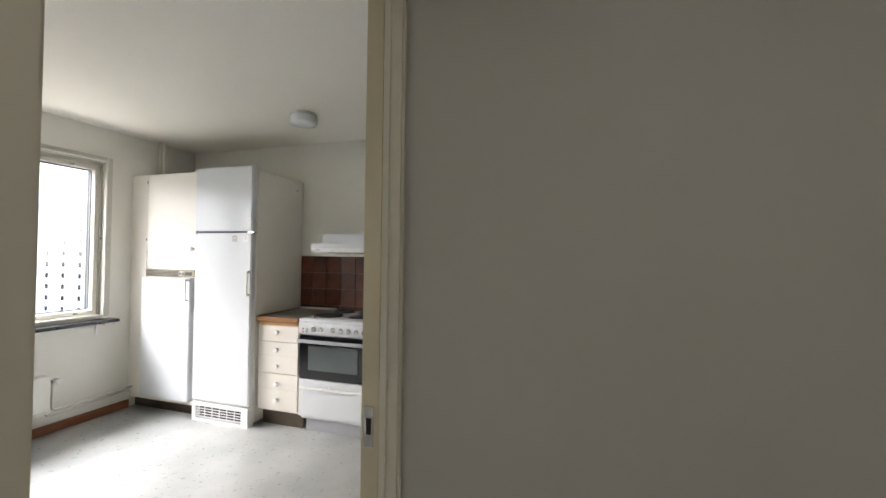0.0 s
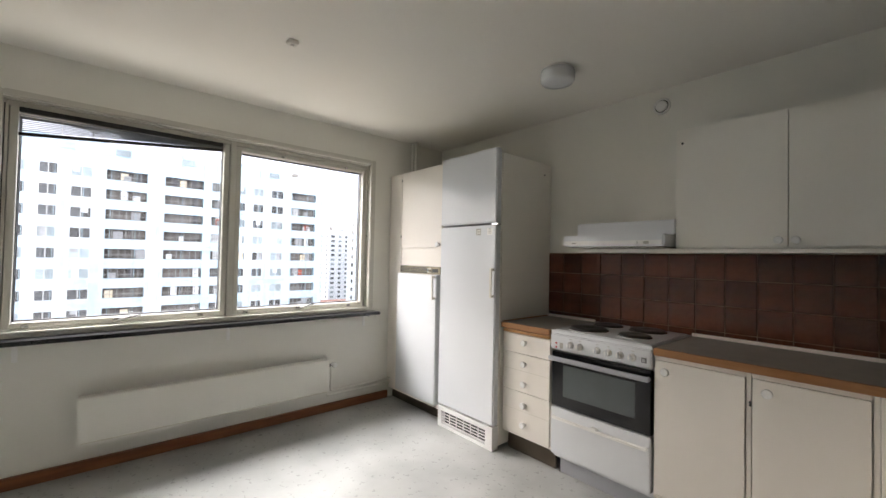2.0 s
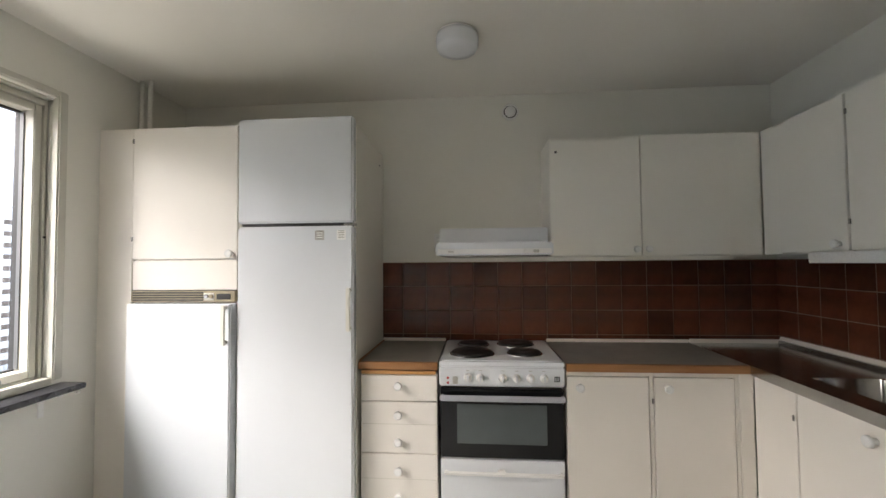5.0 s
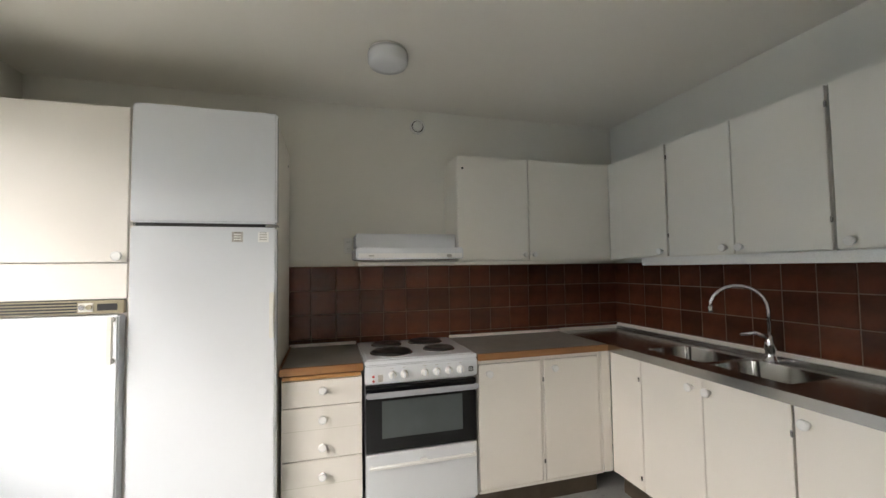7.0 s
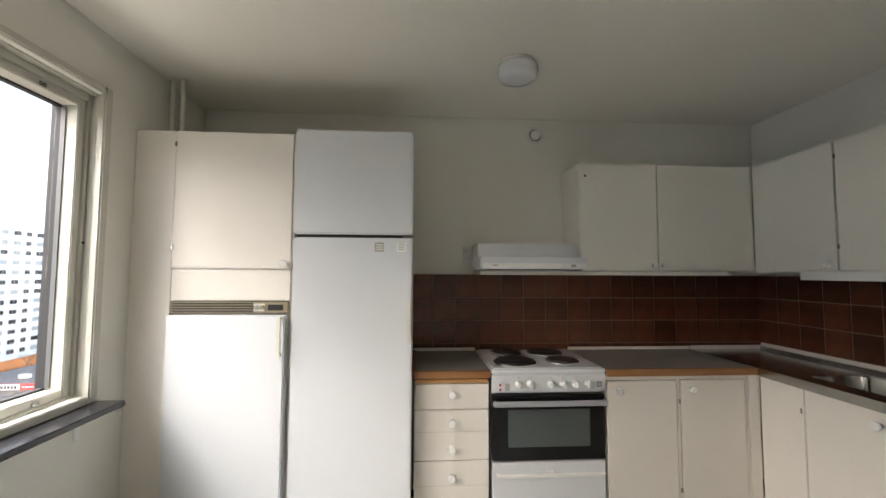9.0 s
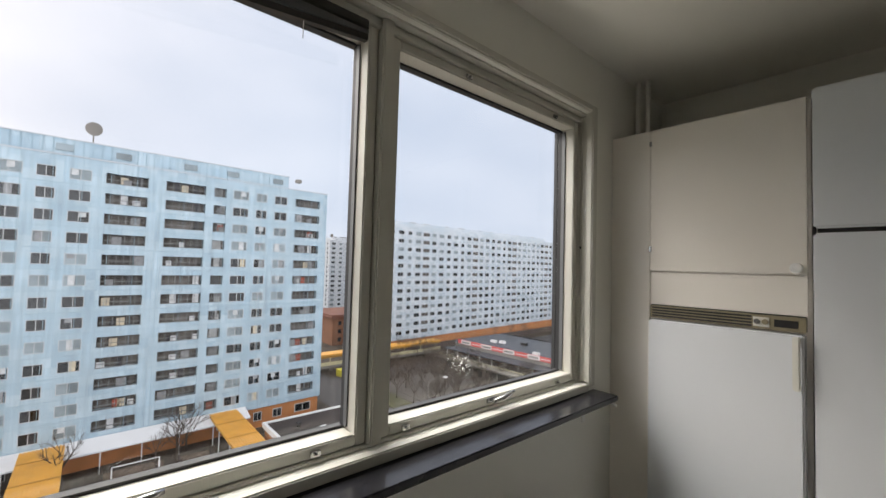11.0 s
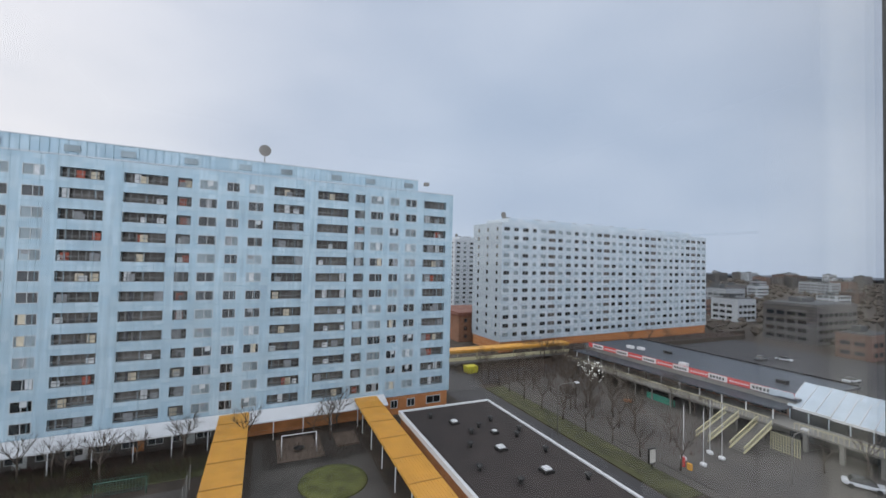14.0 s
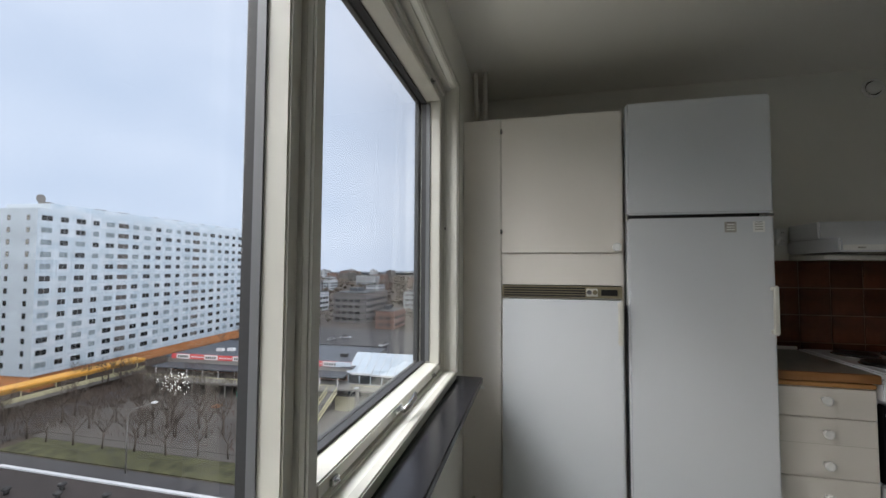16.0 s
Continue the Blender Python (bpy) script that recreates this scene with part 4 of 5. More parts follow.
def opening_object(kind, w, h):
    """A recessed window, or a glazed balcony, of a tower block, facing +x; its middle at the origin."""
    if kind == "win":
        frame = B((-0.12, 0.02, -w / 2, -w / 2 + 0.07, -h / 2, h / 2), (-0.12, 0.02, w / 2 - 0.07, w / 2, -h / 2, h / 2), (-0.12, 0.02, -w / 2, w / 2, -h / 2, -h / 2 + 0.07),
                  (-0.12, 0.02, -w / 2, w / 2, h / 2 - 0.07, h / 2), (-0.12, 0.01, -0.04, 0.04, -h / 2, h / 2))
        panes = [(-0.1, -0.07, -w / 2 + 0.07, -0.04, -h / 2 + 0.07, h / 2 - 0.07), (-0.1, -0.07, 0.04, w / 2 - 0.07, -h / 2 + 0.07, h / 2 - 0.07)]
    else:
        frame = B((-0.1, 0.03, -w / 2, w / 2, -h / 2, -h / 2 + 0.08), (-0.1, 0.03, -w / 2, w / 2, -h * 0.12, -h * 0.12 + 0.07), *[(-0.09, 0.0, -w / 2 + w * i / 6 - 0.03, -w / 2 + w * i / 6 + 0.03, -h / 2, h / 2) for i in range(7)])
        panes = [(-0.9, -0.85, -w / 2, w / 2, -h / 2, h / 2)]
    return mesh_of(kind + "_frame", frame, WFRAME if kind == "win" else RAILM), [mesh_of("pane", B(p), WDARK) for p in panes]


def grid_wall(bm, x, y0, y1, z0, z1, cols, rows, t=0.9):
    """A wall in the plane x with an opening for each column (y0, y1) and row (z0, z1)."""
    cols, rows = sorted(cols), sorted(rows)
    z = z0
    for a, b in rows:
        box(bm, x - t, x, y0, y1, z, a)
        z = b
    box(bm, x - t, x, y0, y1, z, z1)
    for a, b in rows:
        y = y0
        for c, d in cols:
            box(bm, x - t, x, y, c, a, b)
            y = d
        box(bm, x - t, x, y, y1, a, b)
    return bm


rng = random.Random(7)
AX, AY0, AY1, AZ0, AZ1 = -71.6, -66.0, 31.2, -23.65, 14.35
unit = [("bal", 25.0, 29.7), ("win", 21.3, 23.5), ("win", 18.2, 20.0), ("win", 14.6, 17.0), ("bal", 11.8, 13.6), ("bal", 5.4, 10.6)]
PERIOD = 26.5
cols = []
for u in range(4):
    for kind, a, b in unit:
        if a - u * PERIOD > AY0 + 1:
            cols.append((kind, a - u * PERIOD, b - u * PERIOD))
rows = [(12.1 - 2.8 * i - 0.72, 12.1 - 2.8 * i + 0.72) for i in range(13)]
ap = thing("apartment_block", (AX - 7, -17, G), "long pale blue apartment block with windows and glazed balconies", "building")
part("facade_wall", grid_wall(bmesh.new(), AX, AY0, AY1, AZ0, AZ1, [(a, b) for _, a, b in cols], rows), FACADE, ap)
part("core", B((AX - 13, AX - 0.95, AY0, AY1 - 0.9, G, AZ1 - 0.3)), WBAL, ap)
part("end_wall", B((AX - 13, AX - 0.9, AY1 - 0.9, AY1, AZ0, AZ1)), FACADE, ap)
part("parapet_cap", B((AX - 13, AX + 0.08, AY0, AY1 + 0.08, AZ1, AZ1 + 0.15)), FACADE3, ap)
part("plinth_wall", B((AX - 12.5, AX - 0.25, -8, AY1 - 0.3, G, AZ0)), ORANGE, ap, "orange brick ground storey")
part("plinth_wall", B((AX - 12.5, AX - 0.25, AY0, -8, G, AZ0)), UNDER, ap, "recessed ground storey, the canopy's shade in its dark colour")
for i in range(18):
    y = -11 - i * 3.0
    gw = part("window", B((AX - 0.25, AX - 0.18, y, y + 1.9, AZ0 - 2.4, AZ0 - 0.9)), WFRAME, ap)
    part("pane", B((AX - 0.18, AX - 0.165, y + 0.1, y + 0.9, AZ0 - 2.3, AZ0 - 1.0), (AX - 0.18, AX - 0.165, y + 1.0, y + 1.8, AZ0 - 2.3, AZ0 - 1.0)), WDARK, gw)
for i in range(9):
    part("wall_panel", B((AX - 0.25, AX - 0.17, -12.6 - i * 6.2, -11.2 - i * 6.2, G + 0.3, AZ0 - 0.5)), (WFRAME, ORANGE, CANOPY)[i % 3], ap)
bm = bmesh.new()
for i in range(34):
    y = AY0 + 1.2 + i * 2.9
    box(bm, AX, AX + 0.03, y, y + 0.05, AZ0, AZ1)
for i in range(13):
    z = 12.1 - 2.8 * i - 1.4
    box(bm, AX, AX + 0.02, AY0, AY1, z, z + 0.04)
part("panel_seams", bm, SEAM, ap, kind="stuff")
ph = part("penthouse", B((AX - 11, AX - 2.2, AY0, 24.5, AZ1 + 0.15, AZ1 + 2.6)), FACADE, ap, "set-back roof storey")
part("cap", B((AX - 11.1, AX - 2.1, AY0, 24.6, AZ1 + 2.6, AZ1 + 2.75)), FACADE3, ph)
bm = bmesh.new()
for i in range(90):
    box(bm, AX - 2.2, AX - 2.12, AY0 + i * 1.0, AY0 + i * 1.0 + 0.08, AZ1 + 0.2, AZ1 + 2.6)
part("cladding_ribs", bm, SEAM, ph, kind="stuff")
for i in range(9):
    y = 22 - i * 7.2 + rng.uniform(-1, 1)
    part("roof_window", B((AX - 2.2, AX - 2.05, y, y + 1.8, AZ1 + 1.0, AZ1 + 1.9)), WPALE, ph)
for i in range(14):
    y = 28 - i * 6.1 + rng.uniform(-2, 2)
    part("roof_vent", B((AX - 7, AX - 6, y, y + 0.9, AZ1 + 2.7, AZ1 + 3.3)), CONC, ap)
bm = lathe(bmesh.new(), [(0.95, 0.25), (0.7, 0.1), (0.35, 0.02), (0.02, 0.0)], (AX - 3, -3.0, AZ1 + 4.8), "X", 24)
sd = part("satellite_dish", bm, CONC, ap, "grey satellite dish")
part("mast", tube(bmesh.new(), [(AX - 3.1, -3.0, AZ1 + 2.6), (AX - 3.1, -3.0, AZ1 + 4.8)], 0.08, 8), CONC, sd)
meshes = {}
CLOTH = [mat("curtain_cloth_" + nm, c, 0.8, vary=0.2, scale=1.5) for nm, c in (("pale", (0.5, 0.52, 0.53)), ("grey", (0.24, 0.25, 0.26)), ("red", (0.33, 0.08, 0.05)), ("cream", (0.5, 0.44, 0.33)), ("orange", (0.45, 0.19, 0.04)), ("dark", (0.05, 0.05, 0.055)))]
CURT = [mesh_of("balcony_screen", B((-0.3, -0.26, -ww / 2, ww / 2, -0.7, 0.1 + 0.3 * (i % 3))), CLOTH[k]) for i, (ww, k) in enumerate(((0.9, 0), (1.1, 1), (0.8, 0), (0.5, 5), (0.9, 3), (1.2, 1), (0.7, 0), (0.9, 2), (0.6, 5), (0.9, 1)))]
CURTW = [mesh_of("curtain", B((-0.068, -0.055, -0.35, 0.35, z0, 0.62)), CLOTH[k]) for z0, k in ((-0.6, 0), (-0.1, 0), (0.1, 1), (-0.6, 1), (-0.62, 3), (0.0, 0))]
for kind, a, b in cols:
    w = round(b - a, 2)
    if (kind, w) not in meshes:
        meshes[(kind, w)] = opening_object(kind, w, 1.44)
    fm, pms = meshes[(kind, w)]
    for za, zb in rows:
        c = (AX, (a + b) / 2, (za + zb) / 2)
        fo = new("window" if kind == "win" else "balcony", fm)
        fo.parent = ap
        fo.location = Vector(c) - ap.location
        pale = rng.random()
        for pm in pms:
            po = new("pane" if kind == "win" else "back_wall", pm)
            po.parent = fo
            po.material_slots[0].link = "OBJECT"
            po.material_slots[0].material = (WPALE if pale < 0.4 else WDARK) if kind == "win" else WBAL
        if kind == "bal" or rng.random() < 0.45:
            for _ in range(rng.randint(1, 3) if kind == "bal" else 1):
                cu = new("curtain" if kind == "win" else "balcony_screen", rng.choice(CURT if kind == "bal" else CURTW))
                cu.parent = fo
                cu.location = (0, rng.uniform(-w / 2 + 0.5, w / 2 - 0.5), 0)


def turn_about(ob, corner, deg):
    """Turns a thing a little about a corner of the plan."""
    c = Vector((*corner, 0))
    ob.location = c + Matrix.Rotation(radians(deg), 3, "Z") @ (ob.location - c)
    ob.rotation_euler = (0, 0, radians(deg))


for i, (y0, y1) in enumerate(((26.5, 29.5), (22.6, 24.2), (19.4, 20.8), (13.8, 17.6))):
    pw = part("window", B((AX - 0.25, AX - 0.19, y0, y1, AZ0 - 2.2, AZ0 - 0.7)), WFRAME, ap)
    part("pane", B((AX - 0.19, AX - 0.17, y0 + 0.15, (y0 + y1) / 2 - 0.06, AZ0 - 2.05, AZ0 - 0.85), (AX - 0.19, AX - 0.17, (y0 + y1) / 2 + 0.06, y1 - 0.15, AZ0 - 2.05, AZ0 - 0.85)), WDARK, pw)
turn_about(ap, (AX, 31.2), 2.3)
# canopy along the block
cn = thing("canopy", (AX + 2, -26, AZ0), "white canopy along the foot of the apartment block", "canopy")
bm = bmesh.new()
v = [bm.verts.new(p) for p in ((AX + 0.05, AY0, AZ0 + 0.75), (AX + 0.05, 18, AZ0 + 0.75), (AX + 2.7, 18, AZ0 - 0.25), (AX + 2.7, AY0, AZ0 - 0.25), (AX + 0.05, AY0, AZ0 + 0.55), (AX + 0.05, 18, AZ0 + 0.55), (AX + 2.7, 18, AZ0 - 0.45), (AX + 2.7, AY0, AZ0 - 0.45))]
for f in ((0, 1, 2, 3), (7, 6, 5, 4), (0, 3, 7, 4), (1, 5, 6, 2), (3, 2, 6, 7), (0, 4, 5, 1)):
    bm.faces.new([v[i] for i in f])
part("roof", bm, CANOPY, cn)
for i in range(19):
    part("post", B((AX + 2.5, AX + 2.62, 17 - i * 4.4, 17.12 - i * 4.4, G, AZ0 - 0.4)), CANOPY, cn)


turn_about(cn, (AX, 31.2), 2.3)


def walkway(name, x0, x1, y0, y1, z, label, along="x"):
    t = thing(name, ((x0 + x1) / 2, (y0 + y1) / 2, G), label, "covered walkway", "covered walkways")
    part("roof", B((x0, x1, y0, y1, z - 0.35, z)), YELLOW, t)
    bm = bmesh.new()
    if along == "x":
        k = int((y1 - y0) / 0.36)
        for i in range(k):
            box(bm, x0, x1, y0 + i * 0.36, y0 + i * 0.36 + 0.2, z, z + 0.06)
        part("corrugation", bm, YELLOW, t, kind="stuff")
        for i in range(int((x1 - x0) / 6)):
            part("joint_strip", B((x0 + i * 6, x0 + i * 6 + 0.15, y0, y1, z + 0.06, z + 0.1)), YSEAM, t)
        for i in range(int((x1 - x0) / 6) + 1):
            for y in (y0 + 0.3, y1 - 0.3):
                part("post", B((x0 + i * 6, x0 + i * 6 + 0.14, y, y + 0.14, G, z - 0.35)), CANOPY, t)
    else:
        part("beam", B((x1 - 0.2, x1 + 0.05, y0, y1, z - 0.9, z - 0.35)), YSEAM, t)
        part("deck", B((x0, x1, y0, y1, z - 3.6, z - 2.9)), CONC, t)
        part("rail", B((x1 - 0.1, x1, y0, y1, z - 2.9, z - 2.0)), CREAM, t)
        for i in range(int((y1 - y0) / 6) + 1):
            part("post", B((x1 - 0.3, x1 - 0.15, y0 + i * 6, y0 + i * 6 + 0.15, z - 2.9, z - 0.35)), CREAM, t)
        for i in range(3):
            part("pier", B((x0 + 0.5, x1 - 0.5, y0 + 6 + i * 12, y0 + 7 + i * 12, G, z - 3.6)), CONC, t)
    return t


walkway("covered_walkway", -72, -32, -8.0, -3.9, -23.0, "yellow corrugated walkway roof crossing the courtyard")
walkway("covered_walkway", -71.5, -22, 12.6, 16.6, -23.0, "yellow corrugated walkway roof beside the low dark-roofed building")
walkway("covered_walkway", -101.5, -98, 40, 84, -22.6, "yellow-roofed footbridge between the apartment blocks", "y")

# low building with dark roof
lb = thing("low_building", (-40, 25, G), "low orange-walled building with a dark flat roof and white edge", "building")
LX0, LX1, LY0, LY1, LZ = -60.0, -14.0, 17.4, 33.2, -22.2
part("wall", B((LX0 + 0.2, LX1, LY0 + 0.2, LY1 - 0.2, G, LZ - 0.1)), ORANGE, lb)
part("roof", B((LX0, LX1, LY0, LY1, LZ - 0.1, LZ)), ROOFING, lb)
part("roof_edge", B((LX0 - 0.1, LX0 + 0.35, LY0 - 0.1, LY1 + 0.1, LZ - 0.5, LZ + 0.18), (LX0 + 0.35, LX1, LY0 - 0.1, LY0 + 0.3, LZ - 0.5, LZ + 0.18), (LX0 + 0.35, LX1, LY1 - 0.3, LY1 + 0.1, LZ - 0.5, LZ + 0.18)), WSIGN, lb, "white sheet-metal roof edge")
for x, y, s in ((-53, 23.5, 0.9), (-43.5, 25.5, 1.0), (-37, 27.5, 1.0), (-30, 23, 1.2), (-48, 27.3, 0.6)):
    sk_ = thing("skylight", (x, y, LZ), "square roof light with a pale dome", "skylight", "skylights")
    part("curb", B((x - s / 2 - 0.15, x + s / 2 + 0.15, y - s / 2 - 0.15, y + s / 2 + 0.15, LZ, LZ + 0.3)), DARK, sk_)
    part("dome", B((x - s / 2, x + s / 2, y - s / 2, y + s / 2, LZ + 0.3, LZ + 0.5), bevel=0.08), WSIGN, sk_, "pale dome")
for i, (x, y) in enumerate(((-56, 21), (-52, 29), (-49, 24.2), (-46, 29.6), (-45.5, 22.2), (-41, 30.5), (-40, 20.5), (-36, 23.3), (-34, 30.8), (-33, 19.5), (-50.5, 26.2), (-47.5, 31))):
    rv = thing("roof_cowl", (x, y, LZ), "dark roof ventilation cowl", "roof vent", "roof cowls")
    part("stack", lathe(bmesh.new(), [(0.22, 0), (0.22, 0.5)], (x, y, LZ), "z", 10), DARK, rv)
    part("cap", lathe(bmesh.new(), [(0.4, 0.5), (0.42, 0.62), (0.1, 0.8)], (x, y, LZ), "z", 10), DARK, rv)


# second block
def tower(name, origin, turn, length, depth, z0, z1, ncol, m, label, nrow=13, plinth=True):
    t = thing(name, (*origin, G), label, "building")
    t.rotation_euler = (0, 0, turn)
    wz = (z1 - z0) / (nrow + 0.6)
    hgt = z1 - G
    o = Vector((*origin, G))

    def p(nm, bm, mm, lb="", kind=""):
        ob = new(nm, mesh_of(nm, bm, mm))
        ob.parent = t
        return tagged(ob, lb, "", "", kind)

    p("wall", B((-depth, 0, 0, length, z0 - G, hgt)), m)
    p("roof_storey", B((-depth + 2, -2, 4, length - 8, hgt, hgt + 1.6)), m)
    if plinth:
        p("plinth_wall", B((-depth + 0.3, -0.3, 0.3, length - 0.3, 0, z0 - G)), ORANGE, "orange brick ground storey")
    pitch = length / ncol
    dk, pl, fr, bl = bmesh.new(), bmesh.new(), bmesh.new(), bmesh.new()
    for r in range(nrow):
        z = hgt - 1.1 - wz * (r + 0.5) + 0.3
        for c_ in range(ncol):
            y = (c_ + 0.5) * pitch
            bal = c_ % 7 == 5
            w = 3.0 if bal else ((2.2, 1.7, 2.2, 1.5, 2.2, 0, 1.9)[c_ % 7] if pitch > 3 else 1.35)
            tgt = bl if bal else (dk if rng.random() < 0.62 else pl)
            box(fr, -0.02, 0.05, y - w / 2 - 0.06, y + w / 2 + 0.06, z - 0.6, z + 0.6)
            box(tgt, 0.05, 0.07, y - w / 2, y - 0.04, z - 0.6, z + 0.6)
            box(tgt, 0.05, 0.07, y + 0.04, y + w / 2, z - 0.6, z + 0.6)
        for c_ in range(max(1, int(depth / 5))):
            x = -2.5 - c_ * 5.5
            box(dk, x - 0.45, x + 0.45, -0.06, 0.02, z - 0.6, z + 0.6)
    p("window_frames", fr, WFRAME, kind="stuff")
    p("window_panes", dk, WDARK, kind="stuff")
    p("blind_panes", pl, WPALE, kind="stuff")
    # flat panels, recess depth only suggested by their shade colour
    p("balcony_fronts", bl, WBAL, "glazed balconies, flat panels in the dark of a shaded recess", kind="stuff")
    bm = bmesh.new()
    for i in range(nrow):
        z = hgt - 1.1 - wz * (i + 1) + 0.3
        box(bm, 0, 0.03, 0, length, z, z + 0.05)
    p("panel_seams", bm, SEAM, kind="stuff")
    for i in range(10):
        y = 6 + i * (length - 12) / 10 + rng.uniform(-2, 2)
        p("roof_vent", B((-6, -5, y, y + rng.uniform(0.8, 3), hgt + 1.6, hgt + 2.2)), CONC)
    bm = lathe(bmesh.new(), [(1.0, 0.25), (0.7, 0.1), (0.02, 0.0)], (-2.4, 2, hgt + 2.4), "X", 20)
    p("satellite_dish", bm, CONC, "grey satellite dish")
    return t


tower("apartment_block", (-108.5, 65.8), radians(3.4), 109, 17.0, -23.6, 14.35, 29, FACADE2, "pale grey-blue apartment block with small windows and orange base")
tower("apartment_block", (-206, 96), radians(5), 40, 14, -23.6, 14.0, 9, FACADE3, "distant white apartment block with dark balcony bands", 14, False)

bh = thing("brick_house", (-135, 66, G), "reddish-brown brick house with a clay roof", "building")
part("wall", B((-150, -128, 61, 79, G, G + 9)), BRICKR, bh)
part("roof", B((-151, -127, 60, 80, G + 9, G + 10.4), bevel=0.6), TILEROOF, bh)
for i in range(5):
    for k in range(3):
        part("window", B((-128, -127.9, 63 + i * 3.2, 64.2 + i * 3.2, G + 1.2 + k * 2.8, G + 2.6 + k * 2.8)), WDARK, bh)

# shop
sh = thing("shop_building", (-65, 96, G), "long low shop with grey flat roof and red sign band", "building")
SX_0, SX_1, SYF, SYB, SZ = -88.0, -38.6, 81.3, 102.5, -21.2
part("wall", B((SX_0, SX_1, SYF, SYB, G, SZ)), CONC, sh)
part("roof", B((SX_0 - 0.3, SX_1 + 0.3, SYF - 0.3, SYB + 0.3, SZ, SZ + 0.4)), ROOF2, sh)
def sheared(bm, k, x0):
    """Lets the front run slightly askew: y grows along x."""
    for v in bm.verts:
        v.co.y += (v.co.x - x0) * k
    return bm


SK = 0.036
band = part("sign_band", sheared(B((-85, -38.8, 79.5, 79.7, SZ + 0.2, SZ + 1.35)), SK, -85), REDSIGN, sh, "red band with white panels")
part("blue_sign_end", sheared(B((-42.4, -38.8, 79.42, 79.5, SZ + 0.2, SZ + 1.35)), SK, -85), GLROOF, band)
for i in range(6):
    x = -83.5 + i * 7.6
    wp = part("sign_panel", sheared(B((x, x + 3.6, 79.43, 79.5, SZ + 0.25, SZ + 1.3)), SK, -85), WSIGN, band, "white sign panel")
    part("letter_bars", sheared(B(*[(x + 0.4 + k * 0.58, x + 0.75 + k * 0.58, 79.39, 79.43, SZ + 0.48, SZ + 1.02) for k in range(5)]), SK, -85), DARK, wp)
    part("small_bars", sheared(B(*[(x + 4.0 + k * 0.5, x + 4.35 + k * 0.5, 79.46, 79.5, SZ + 0.62, SZ + 0.88) for k in range(7)]), SK, -85), WSIGN, band)
part("upper_wall", sheared(B((-86, -38.8, 79.7, 81.3, G, SZ + 0.1)), SK, -85), CONC, sh, "tan wall below the sign band")
part("gallery_roof", sheared(B((-86, -38.8, 75.2, 79.7, SZ - 1.0, SZ - 0.75)), SK, -85), ROOF2, sh, "grey gallery roof")
part("gallery_deck", sheared(B((-86, -38.8, 72.2, 79.7, G + 2.8, G + 3.1)), SK, -85), CONC, sh)
part("shopfront", sheared(B((-85, -39, 79.55, 79.7, G + 3.1, SZ - 1.0)), SK, -85), BRICKR, sh, "dark red shop fronts")
for i in range(22):
    part("shop_window", sheared(B((-84.5 + i * 2.05, -82.9 + i * 2.05, 79.5, 79.55, G + 3.3, SZ - 1.3)), SK, -85), WDARK, sh)
part("rail", sheared(B((-86, -38.8, 72.2, 72.28, G + 4.05, G + 4.15), *[(-86 + i * 0.6, -85.95 + i * 0.6, 72.22, 72.26, G + 3.1, G + 4.05) for i in range(79)]), SK, -85), CREAM, sh)
for i in range(12):
    part("column", sheared(B((-85 + i * 4.1, -84.8 + i * 4.1, 72.5, 72.7, G, G + 2.8)), SK, -85), CONC, sh)
    part("upper_column", sheared(B((-85 + i * 4.1, -84.85 + i * 4.1, 75.3, 75.45, G + 3.1, SZ - 1.0)), SK, -85), WSIGN, sh)
part("roof_parapet", B((SX_0 - 0.3, SX_1, SYB + 0.1, SYB + 0.4, SZ + 0.4, SZ + 0.7)), DARK, sh)
part("hoarding", B((-62, -55.5, 74.0, 74.1, G, G + 1.4)), TEAL, sh, "green hoarding")
for i, (x, y) in enumerate(((-80, 88), (-77.5, 89), (-62, 84), (-46, 90), (-72, 92))):
    part("roof_unit", B((x, x + 1.8, y, y + 1.0, SZ + 0.4, SZ + 1.1)), WSIGN if i < 3 else DARK, sh)

gh = thing("glass_roof_hall", (-28, 86, G), "entrance hall with pale pitched glass roofs on steel frames", "building")
for k, (x0, x1, y, zr) in enumerate(((-39.6, -24, 80.8, -18.6), (-33.5, -20, 80.2, -19.2))):
    w = 11 if k == 0 else 8
    bm = bmesh.new()
    v = [bm.verts.new(p) for p in ((x0, y, -21.9), (x0, y + w, -21.9), (x0, y + w / 2, zr), (x1, y, -21.9), (x1, y + w, -21.9), (x1, y + w / 2, zr))]
    for f in ((0, 3, 5, 2), (1, 2, 5, 4), (0, 2, 1), (3, 4, 5), (0, 1, 4, 3)):
        bm.faces.new([v[i] for i in f])
    part("glass_roof", bm, GLROOF, gh)
    for q in range(9):
        x = x0 + (x1 - x0) * q / 8
        part("rafter", tube(bmesh.new(), [(x, y, -21.85), (x, y + w / 2, zr + 0.05), (x, y + w, -21.85)], 0.07, 5), WSIGN, gh)
    part("eaves_beam", B((x0, x1, y - 0.1, y, -22.3, -21.9)), WSIGN, gh)
for i in range(8):
    part("mullion", B((-39 + i * 2.6, -38.88 + i * 2.6, 80.1, 80.25, G + 3.1, -22.3)), GLROOF, gh)
part("glazed_wall", B((-39, -20, 80.3, 92, G, -22.3)), WDARK, gh, "dark glazed walls")
part("entrance_deck", B((-38.8, -14, 75.2, 80, G + 2.8, G + 3.1)), CONC, gh)
